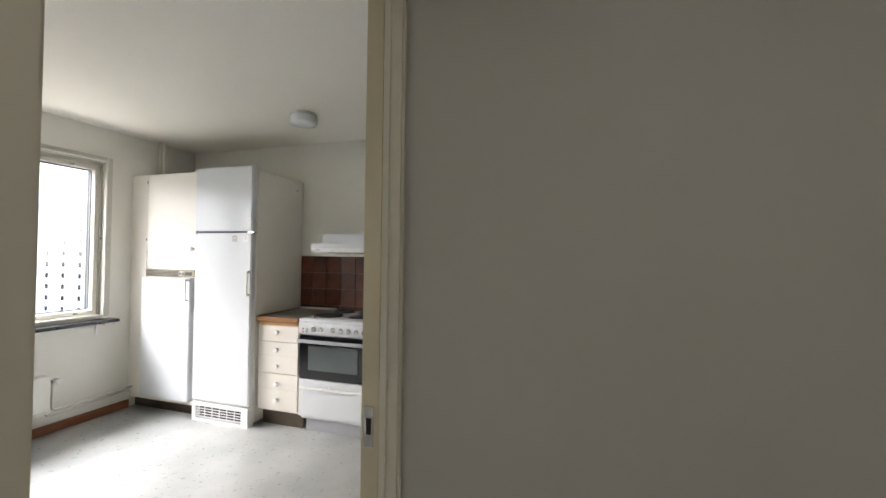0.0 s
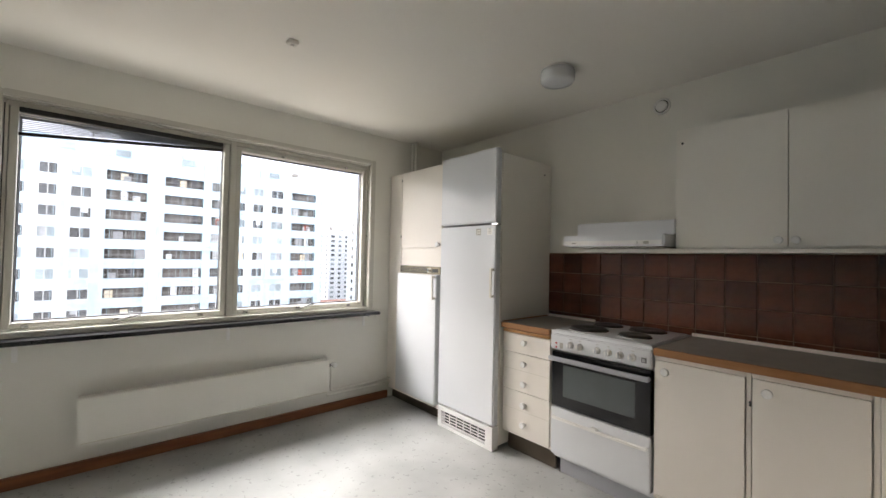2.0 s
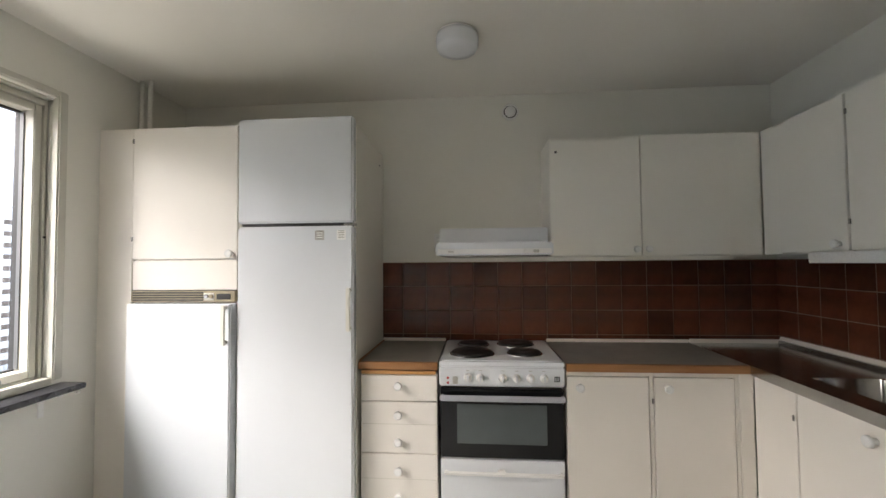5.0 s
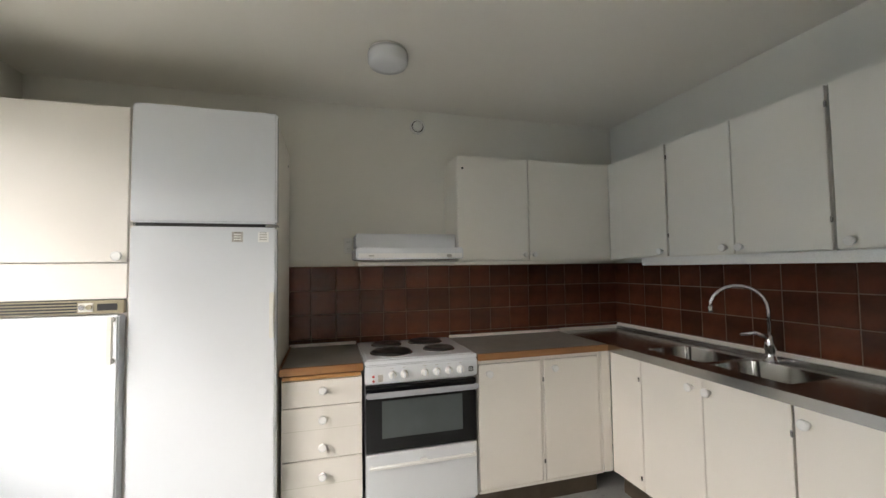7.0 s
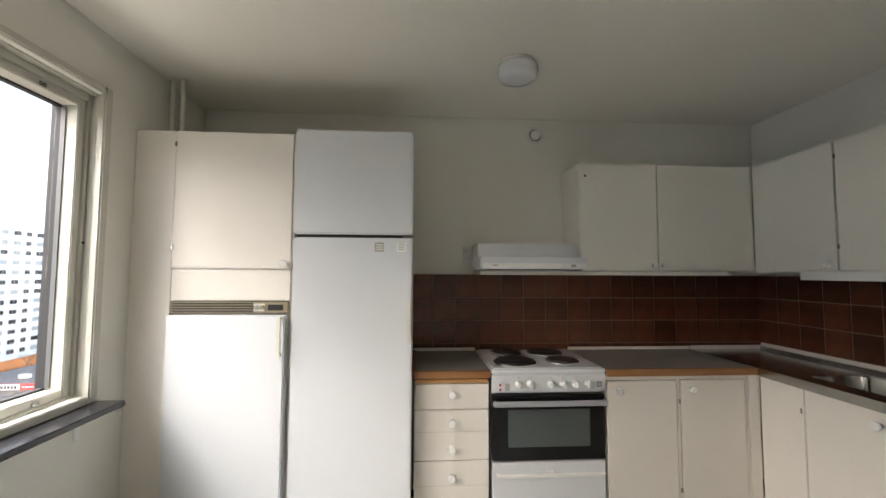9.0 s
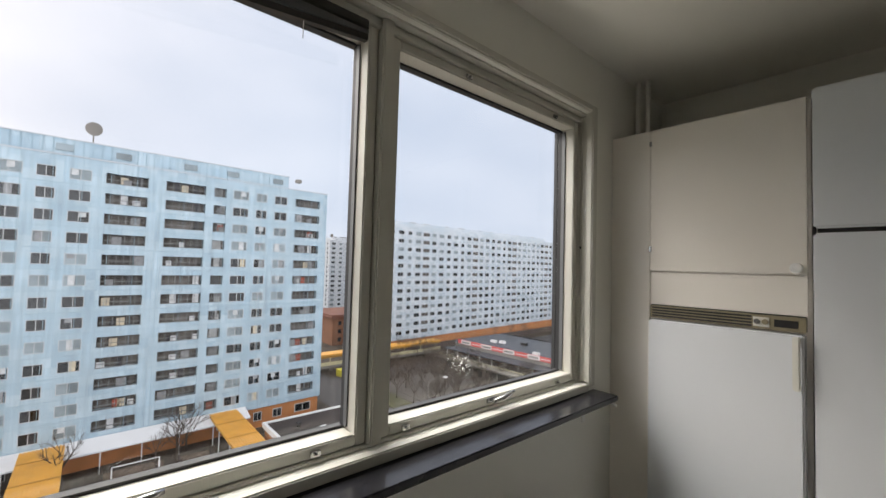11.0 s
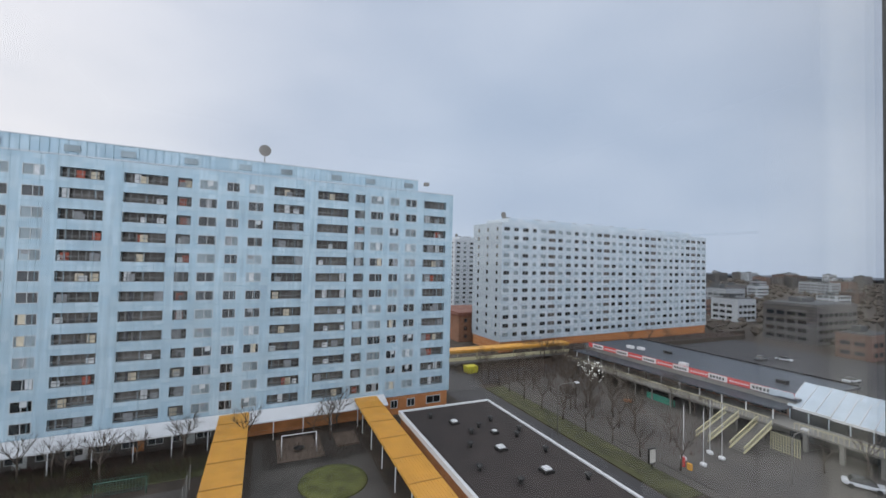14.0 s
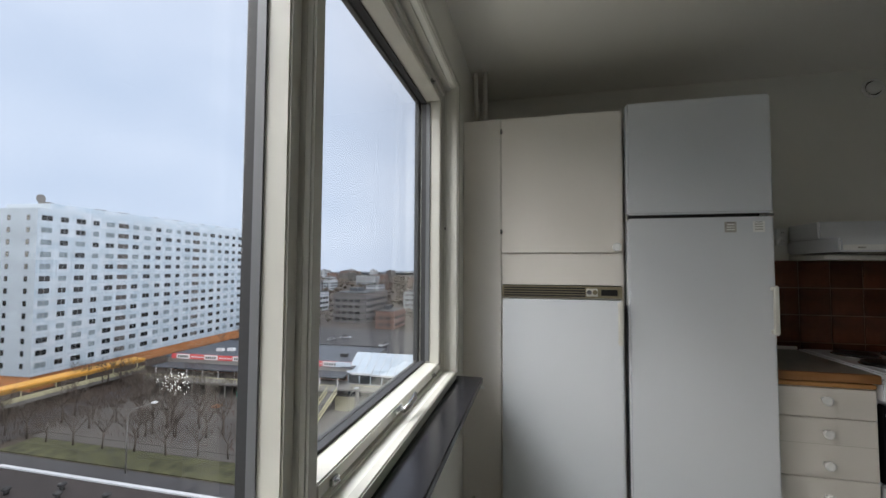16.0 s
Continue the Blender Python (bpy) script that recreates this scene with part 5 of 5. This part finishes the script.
part("rail", B((-36, -14, 75.2, 75.28, G + 4.05, G + 4.15), *[(-36 + i * 0.6, -35.95 + i * 0.6, 75.2, 75.26, G + 3.1, G + 4.05) for i in range(37)]), CREAM, gh)
for i in range(5):
    part("column", B((-35 + i * 4.4, -34.5 + i * 4.4, 75.5, 76, G, G + 2.8)), CONC, gh)


def flight(name, x, w, y0, y1, label):
    t = thing(name, (x, y0, G), label, "stairs", "outdoor stairs")
    n = 15
    dy = (y1 - y0) / n
    for i in range(n):
        part("step", B((x, x + w, y0 + i * dy, y0 + (i + 1) * dy + 0.05, G + 0.12 + i * 0.2, G + 0.2 + i * 0.2)), CONC, t)
    for xx in (x - 0.08, x + w + 0.02):
        bm = bmesh.new()
        tube(bm, [(xx, y0 - 0.2, G + 1.0), (xx, y1, G + 4.1)], 0.09, 5)
        tube(bm, [(xx, y0 - 0.2, G + 0.15), (xx, y1, G + 3.1)], 0.14, 5)
        for i in range(20):
            u = i / 19
            y, z = y0 + (y1 - y0) * u, G + 0.15 + 3.0 * u
            tube(bm, [(xx, y, z), (xx, y, z + 0.95)], 0.04, 4)
        part("balustrade", bm, CREAM, t)
    return t


flight("outdoor_stairs", -39.8, 2.0, 65.6, 72.6, "cream steel stairs up to the shop gallery")
flight("outdoor_stairs", -44.6, 2.0, 64.6, 72.4, "cream steel stairs up to the shop gallery")
st2 = thing("stair_screen", (-36, 72, G), "cream lattice screen beside the stairs", "screen")
part("lattice", B(*[(-37.4 + i * 0.35, -37.34 + i * 0.35, 71.5, 71.56, G, G + 2.9) for i in range(12)], *[(-37.4, -33.5, 71.5, 71.56, G + 0.3 + k * 0.4, G + 0.36 + k * 0.4) for k in range(7)]), CREAM, st2)

for i, (x, y) in enumerate(((-40.0, 54.8), (-37.7, 55.8), (-39.8, 60.5), (-37.9, 60.3))):
    fp = thing("flagpole", (x, y, G), "tall white flagpole on a round white foot", "flagpole", "flagpoles")
    part("pole", tube(bmesh.new(), [(x, y, G), (x, y, G + 8.2)], [0.07, 0.03], 8), WSIGN, fp)
    part("foot", lathe(bmesh.new(), [(0.45, 0), (0.45, 0.35), (0.2, 0.5)], (x, y, G + 0.06), "z", 14), WSIGN, fp)
sg = thing("advertising_pillar", (-39.7, 47.8, G), "dark framed advertising board on a post", "sign")
part("post", B((-39.75, -39.6, 47.7, 47.85, G, G + 0.9)), DARK, sg)
bd = part("board", B((-39.8, -39.55, 47.1, 48.5, G + 0.9, G + 3.0), bevel=0.03), DARK, sg)
part("poster", B((-39.55, -39.53, 47.25, 48.35, G + 1.05, G + 2.85)), PAPER, bd)


def lamp_post(x, y, h, turn, label):
    t = thing("street_lamp", (x, y, G), label, "street lamp", "street lamps")
    dx, dy = math.cos(turn), math.sin(turn)
    part("pole", tube(bmesh.new(), [(x, y, G), (x, y, G + h), (x + dx * 0.6, y + dy * 0.6, G + h + 0.5), (x + dx * 3, y + dy * 3, G + h + 0.8)], [0.1, 0.07, 0.06, 0.05], 8), CONC, t)
    part("lamp_head", B((x + dx * 3 - 0.35, x + dx * 3 + 0.35, y + dy * 3 - 0.35, y + dy * 3 + 0.35, G + h + 0.72, G + h + 0.92), bevel=0.06), WSIGN, t)


lamp_post(-53.6, 42.9, 8.0, radians(60), "tall grey street lamp with a curved arm at the road")
lamp_post(-104, 38, 8.0, radians(0), "tall grey street lamp with a curved arm")
lamp_post(-30, 62, 6.0, radians(90), "grey street lamp on the square")


# ---- trees ----
def bare_tree(name, seed, h, spread, label):
    r = random.Random(seed)
    t = thing(name, (0, 0, 0), label, "tree", "bare trees")
    tb, cb = bmesh.new(), bmesh.new()
    tube(tb, [(0, 0, 0), (0.1, 0.05, h * 0.25), (0, 0.1, h * 0.45)], [h * 0.022, h * 0.017, h * 0.012], 6)

    def grow(bm, p, d, length, rad, lvl):
        q = p + d * length * 0.5 + Vector((r.uniform(-1, 1), r.uniform(-1, 1), 0)) * length * 0.06
        e = q + (d + Vector((0, 0, 0.15))).normalized() * length * 0.5
        tube(bm, [p, q, e], [rad, rad * 0.75, rad * 0.45], 3 if lvl > 1 else 5)
        if lvl < 3:
            for _ in range(5 if lvl else 6):
                nd = (d + Vector((r.uniform(-1, 1), r.uniform(-1, 1), r.uniform(-0.3, 0.7))) * 0.85).normalized()
                grow(bm, p.lerp(e, r.uniform(0.45, 1)), nd, length * r.uniform(0.5, 0.68), rad * 0.5, lvl + 1)

    for i in range(5):
        a = i * 1.26 + r.uniform(-0.4, 0.4)
        grow(cb, Vector((0, 0.08, h * r.uniform(0.25, 0.45))), Vector((math.cos(a) * spread, math.sin(a) * spread, 1)).normalized(), h * 0.34, h * 0.009, 1)
    part("trunk", tb, BARK, t)
    part("crown", cb, BARK, t, "bare twiggy crown")
    return t


protos = [bare_tree("bare_tree", 3 + k, 6.5, 0.75, "small bare winter tree with a twiggy crown") for k in range(3)]
places = [(-75.3, 47.6), (-70, 47.8), (-64.3, 47.9), (-58.5, 48.2), (-52.8, 48.3), (-48, 49.2), (-43, 49.5), (-38, 51.4), (-80, 48), (-85, 48)]
places += [(-84 + i * 5.6, 57.5 + rng.uniform(-1, 1)) for i in range(8)]
places += [(rng.uniform(-100, -48), rng.uniform(52, 79)) for _ in range(46)]
places += [(rng.uniform(-150, -95), rng.uniform(112, 150)) for _ in range(14)]
places += [(rng.uniform(-69, -64), rng.uniform(-50, 10)) for _ in range(12)]
places += [(-66.5, -34), (-66, -26), (-66.5, -17.5), (-66, -12), (-66, 5.5), (-67, 8), (-64, -40), (-62, -20), (-96, 92), (-92, 100), (-125, 110), (-100, 72), (-88, 48), (-30, 70), (-27, 74), (-84, 78), (-89, 74), (-70, 66), (-62, 68)]
for i, (x, y) in enumerate(places):
    s = rng.uniform(0.8, 1.25)
    ob = copy_thing(protos[i % 3], pose(x, y, G, 0, 0, rng.uniform(0, 360)))
    ob.scale = (s, s, s)
for k, ob in enumerate(protos):
    ob.location = (-62 + k * 5, 53.0 + k, G)

ld_ = thing("light_decoration", (-72.6, 68.8, G), "cluster of white globe lights hung in a bare tree", "lights")
bm = bmesh.new()
for _ in range(70):
    p = (-72.6 + rng.gauss(0, 1.7), 68.8 + rng.gauss(0, 1.7), G + rng.uniform(1.5, 5.5))
    bmesh.ops.create_icosphere(bm, subdivisions=1, radius=0.12, matrix=Matrix.Translation(p))
part("globes", bm, glow("lamp_globe_white", (0.9, 0.9, 0.85), 0.6), ld_, kind="stuff")
copy_thing(protos[0], pose(-72.6, 68.8, G))
hp_ = thing("play_mound", (-58, 62, G), "orange round play element on the square", "playground")
part("ring", lathe(bmesh.new(), [(0.9, 0), (1.0, 0.3), (0.6, 0.4)], (-61.5, 68, G), "z", 16), ORANGE, hp_)
rd = thing("waste_bins", (-38.6, 52.8, G), "red post and yellow bin beside the path", "bin")
part("red_post", B((-38.8, -38.4, 52.6, 53.0, G, G + 1.4), bevel=0.05), REDSIGN, rd)
part("yellow_bin", B((-38.0, -37.4, 52.6, 53.1, G, G + 0.9), bevel=0.05), YELLOW, rd)

# shrubs, fallen leaves and twigs: uncounted
bm = bmesh.new()
for i in range(14000):
    u = rng.random()
    if u < 0.3:
        x, y = rng.uniform(-68, -60), rng.uniform(-45, -8)
    elif u < 0.5:
        x, y = rng.uniform(-68, -58), rng.uniform(-2, 12)
    elif u < 0.75:
        x, y = rng.uniform(-97, -80), rng.uniform(44, 84)
    else:
        x, y = rng.uniform(-140, -85), rng.uniform(60, 120)
    h = rng.uniform(0.4, 1.8)
    a = rng.uniform(0, 6.28)
    dx, dy = math.cos(a) * h * 0.5, math.sin(a) * h * 0.5
    p0 = Vector((x, y, G))
    v = [bm.verts.new(p) for p in (p0, p0 + Vector((dx * 0.3 + 0.05, dy * 0.3, h * 0.6)), p0 + Vector((dx, dy, h)), p0 + Vector((dx * 0.3 - 0.05, dy * 0.3, h * 0.6)))]
    bm.faces.new(v)
solid("shrub_twigs", bm, SHRUB, "low brown and reddish winter shrubs", "shrubs", "", "stuff")

struct("embankment", B((-107.5, -100, 70, 176, G, G + 1.5), (-112, -108, 176.5, 190, G, G + 1.5)), EARTH, "low planted bank at the foot of the second block", "ground")
bm = bmesh.new()
for i in range(5000):
    if i % 5 < 2:
        x, y, z0 = rng.uniform(-107.5, -99.5), rng.uniform(70, 176), G + 1.0
    elif i % 5 == 2:
        x, y, z0 = rng.uniform(-69, -66.5), rng.uniform(-50, -8.6), G
    elif i % 5 == 3:
        x, y, z0 = rng.uniform(-64.5, -62), rng.uniform(-36, -9), G
    else:
        x, y, z0 = rng.uniform(-99, -40), rng.uniform(50.8, 71), G
    h = rng.uniform(0.5, 1.7) * (0.6 if i % 5 == 4 else 1)
    a = rng.uniform(0, 6.28)
    dx, dy = math.cos(a) * h * 0.45, math.sin(a) * h * 0.45
    p0 = Vector((x, y, z0))
    v = [bm.verts.new(p) for p in (p0, p0 + Vector((dx * 0.3 + 0.05, dy * 0.3, h * 0.6)), p0 + Vector((dx, dy, h)), p0 + Vector((dx * 0.3 - 0.05, dy * 0.3, h * 0.6)))]
    bm.faces.new(v)
solid("dry_shrubs", bm, HEDGE, "dry reddish-brown winter shrubs along paths and walls", "shrubs", "", "stuff")

# playground
sw = thing("swing_frame", (-62.5, 3, G), "red and white swing frame on sand", "swing")
bm = bmesh.new()
for y in (0.6, 5.4):
    tube(bm, [(-63.4, y, G), (-62.5, y, G + 2.6)], 0.07, 6)
    tube(bm, [(-61.6, y, G), (-62.5, y, G + 2.6)], 0.07, 6)
tube(bm, [(-62.5, 0.6, G + 2.6), (-62.5, 5.4, G + 2.6)], 0.07, 6)
part("frame", bm, WSIGN, sw)
part("basket", lathe(bmesh.new(), [(0.7, 0), (0.75, 0.12), (0.6, 0.12)], (-62.5, 3, G + 0.5), "z", 18), DARK, sw)
slab("sand_pit", -67.5, -59.8, 0.0, 6.4, 0.08, SAND, "sand surface of the playground", "sand")
slab("sand_pit", -66.5, -62.0, 8.4, 11.8, 0.3, SAND, "small square sand pit with an edge", "sand")
gl = thing("football_goal", (-58.6, -17, G), "small goal with a green net", "goal")
bm = bmesh.new()
tube(bm, [(-58, -19.5, G), (-58, -19.5, G + 2), (-58, -14.5, G + 2), (-58, -14.5, G)], 0.06, 6)
part("frame", bm, PIPEM, gl)
part("net", B(*[(-59, -58.97, -19.5 + k * 0.31, -19.47 + k * 0.31, G, G + 1.9) for k in range(17)], *[(-59, -58.97, -19.5, -14.5, G + 0.1 + k * 0.3, G + 0.13 + k * 0.3) for k in range(7)]), NET, gl)
fe = thing("court_fence", (-48, -9.9, G), "tall wire fence beside the ball court", "fence")
for i in range(8):
    part("post", B((-57 + i * 2.6, -56.92 + i * 2.6, -9.95, -9.87, G, G + 3)), CONC, fe)
for k in range(7):
    part("wire", B((-57, -38.8, -9.92, -9.9, G + 0.3 + k * 0.42, G + 0.34 + k * 0.42)), CONC, fe)


# cars
def car(x, y, turn, m, label):
    t = thing("car", (x, y, G + 0.03), label, "car", "parked cars")
    bm = B((-2.1, 2.1, -0.85, 0.85, 0.3, 0.85), bevel=0.15, seg=3)
    b2 = bmesh.new()
    v = [b2.verts.new(p) for p in ((-1.5, -0.78, 0.82), (1.3, -0.78, 0.82), (1.3, 0.78, 0.82), (-1.5, 0.78, 0.82), (-1.1, -0.62, 1.42), (0.5, -0.62, 1.42), (0.5, 0.62, 1.42), (-1.1, 0.62, 1.42))]
    for f in ((4, 5, 6, 7), (0, 1, 5, 4), (1, 2, 6, 5), (2, 3, 7, 6), (3, 0, 4, 7)):
        b2.faces.new([v[i] for i in f])
    for nm, b, mm in (("body", bm, m), ("cabin", b2, BLACKGL)):
        o = new(nm, mesh_of(nm, b, mm))
        o.parent = t
    for wx in (-1.3, 1.3):
        for wy in (-0.8, 0.8):
            o = new("wheel", mesh_of("wheel", lathe(bmesh.new(), [(0.32, -0.1), (0.32, 0.1)], (wx, wy, 0.32), "y", 14), DARK))
            o.parent = t
    t.rotation_euler = (0, 0, turn)
    return t


car(-71.9, 145.9, 0.2, CARW, "white car parked on grey asphalt")
car(-25.9, 69.9, 0.5, CARW, "white parked car on the square")
car(-52, 135, 1.4, CARW, "white car parked on grey asphalt")
car(-75, 140, 1.5, FARBOX, "grey car parked on grey asphalt")
yb = solid("yellow_container", B((-93.5, -91, 45.5, 48.5, G, G + 1.7), bevel=0.05), mat("yellow_green_paint", (0.5, 0.46, 0.03), 0.5), "yellow-green container at the road", "container")

# far city and hills
r2 = random.Random(11)
FARS = [mat("far_pale_wall", (0.3, 0.32, 0.34), 0.8, vary=0.2, scale=0.05, rand=0.3), mat("far_grey_wall", (0.085, 0.078, 0.075), 0.8, vary=0.2, scale=0.05, rand=0.4), mat("far_brick_wall", (0.12, 0.07, 0.055), 0.85, vary=0.2, scale=0.05, rand=0.4)]
FARROOF = mat("far_roofing", (0.06, 0.065, 0.07), 0.9, vary=0.3, scale=0.1, rand=0.4)


def far_building(x, y, w, l_, h, wall, colour):
    t = thing("distant_building", (x, y, G), "distant %s city building with dark window bands" % colour, "building", "distant buildings")
    part("wall", B((x - w / 2, x + w / 2, y - l_ / 2, y + l_ / 2, G, G + h)), wall, t)
    part("roof", B((x - w / 2 + 0.6, x + w / 2 - 0.6, y - l_ / 2 + 0.6, y + l_ / 2 - 0.6, G + h, G + h + 0.3), (x - w / 4, x, y - l_ / 5, y + l_ / 9, G + h + 0.3, G + h + 2.2)), FARROOF, t)
    bands = []
    z = G + 1.2
    while z < G + h - 1.8:
        k = -l_ / 2 + 1.2
        while k < l_ / 2 - 3:
            bands.append((x + w / 2, x + w / 2 + 0.06, y + k, y + k + 2.6, z, z + 1.4))
            k += 3.6
        k = -w / 2 + 1.2
        while k < w / 2 - 3:
            bands.append((x + k, x + k + 2.6, y - l_ / 2 - 0.06, y - l_ / 2, z, z + 1.4))
            k += 3.6
        z += 3.1
    part("window_band", B(*bands), WDARK, t)


for a_, d, w, l_, h, k in ((66, 225, 18, 30, 15, 1), (59.5, 275, 14, 16, 12, 0), (58.5, 330, 16, 20, 15, 0), (70, 195, 9, 16, 8, 2), (74, 260, 14, 24, 13, 0), (56.5, 300, 12, 16, 9, 2)):
    far_building(0.8 - math.cos(radians(a_)) * d, -2.7 + math.sin(radians(a_)) * d, w, l_, h, FARS[k], ("pale", "grey", "brick")[k])
for i in range(110):
    az = radians(r2.uniform(35, 100))
    d = 380 + 750 * r2.random() ** 0.8
    x, y = 0.8 - math.cos(az) * d, -2.7 + math.sin(az) * d
    w, l_, h = r2.uniform(9, 20), r2.uniform(10, 34), r2.uniform(7, 13) + (d - 380) * 0.012
    k = r2.choice((0, 0, 1, 1, 1, 2))
    far_building(x, y, w, l_, h, FARS[k], ("pale", "grey", "brick")[k])
bm = bmesh.new()
wv, wf = [], []
for i in range(6500):
    az = radians(r2.uniform(-40, 110))
    d = 215 + 900 * r2.random() ** 1.2
    x, y = 0.8 - math.cos(az) * d, -2.7 + math.sin(az) * d
    s = r2.uniform(0.8, 2.0) * (1 + d / 700)
    h = s * r2.uniform(1.1, 2.1)
    k = len(wv)
    a0 = r2.uniform(0, 1.5)
    for q in range(5):
        wv.append((x + s * math.cos(a0 + q * 1.257) * r2.uniform(0.7, 1.2), y + s * math.sin(a0 + q * 1.257) * r2.uniform(0.7, 1.2), G + h * r2.uniform(0.35, 0.75)))
    wv += [(x, y, G), (x + r2.uniform(-0.3, 0.3) * s, y, G + h)]
    for q in range(5):
        wf += [(k + q, k + (q + 1) % 5, k + 6), (k + (q + 1) % 5, k + q, k + 5)]
wm = bpy.data.meshes.new("distant_woods")
wm.from_pydata(wv, [], wf)
bm.from_mesh(wm)
solid("distant_woods", bm, TREEBOX, "distant bare woods", "trees", "", "stuff")
bm = bmesh.new()
prev = None
for i in range(101):
    az = radians(-60 + i * 1.9)
    d = 1450
    h = -14 + 7 * noise.noise(Vector((i * 0.13, 2.0, 0))) + 2 * noise.noise(Vector((i * 0.6, 5.0, 0)))
    x, y = -math.cos(az) * d, math.sin(az) * d
    cur = (bm.verts.new((x, y, G)), bm.verts.new((x * 0.985, y * 0.985, h - 5)), bm.verts.new((x, y, h)))
    if prev:
        bm.faces.new((prev[0], cur[0], cur[1], prev[1]))
        bm.faces.new((prev[1], cur[1], cur[2], prev[2]))
    prev = cur
struct("backdrop", bm, FARHILL, "low wooded hills on the horizon, haze put into their blue-grey colour", "hills")

# ---- wall tiles ----
T = 0.1475
tw = thing("tiled_splashback", (3.1, 0.0, 0.85), "dark brown glazed square tiles with brown grout behind stove and worktop", "tiles", kind="structure")
part("grout_bed", B((1.957, XE, 0.003, 0.02, 0.80, 1.352)), GROUT, tw)
te = thing("tiled_splashback", (XE, -1.1, 0.85), "dark brown glazed square tiles with brown grout behind the sink", "tiles", kind="structure")
part("grout_bed", B((XE - 0.003, XE + 0.012, -1.98, 0.003, 0.80, 1.352)), GROUT, te)


def tile_mesh(w, h):
    return mesh_of("tile", B((-w / 2, w / 2, -0.002, 0.004, -h / 2, h / 2), bevel=0.0012, seg=1), TILE)


tm = {}
for axis, parent, u0, u1 in (("x", tw, 1.957, XE), ("y", te, -1.98, 0.0)):
    u = XE if axis == "x" else 0.0
    lo = u0
    col = 0
    while u > lo + 0.01:
        w = min(T, u - lo)
        for row in range(4):
            z1 = 1.35 - row * T
            z0 = max(z1 - T, 0.80)
            key = (round(w, 3), round(z1 - z0, 3))
            if key not in tm:
                tm[key] = tile_mesh(w - 0.0055, z1 - z0 - 0.0055)
            o = new("tile", tm[key])
            o.parent = parent
            uc, zc = u - w / 2, (z0 + z1) / 2
            p = Vector((uc, 0.0, zc)) if axis == "x" else Vector((XE - 0.004, uc, zc))
            o.location = p - parent.location
            if axis == "y":
                o.rotation_euler = (0, 0, -math.pi / 2)
            o.rotation_euler.x += rng.uniform(-0.006, 0.006)
        u -= T
        col += 1
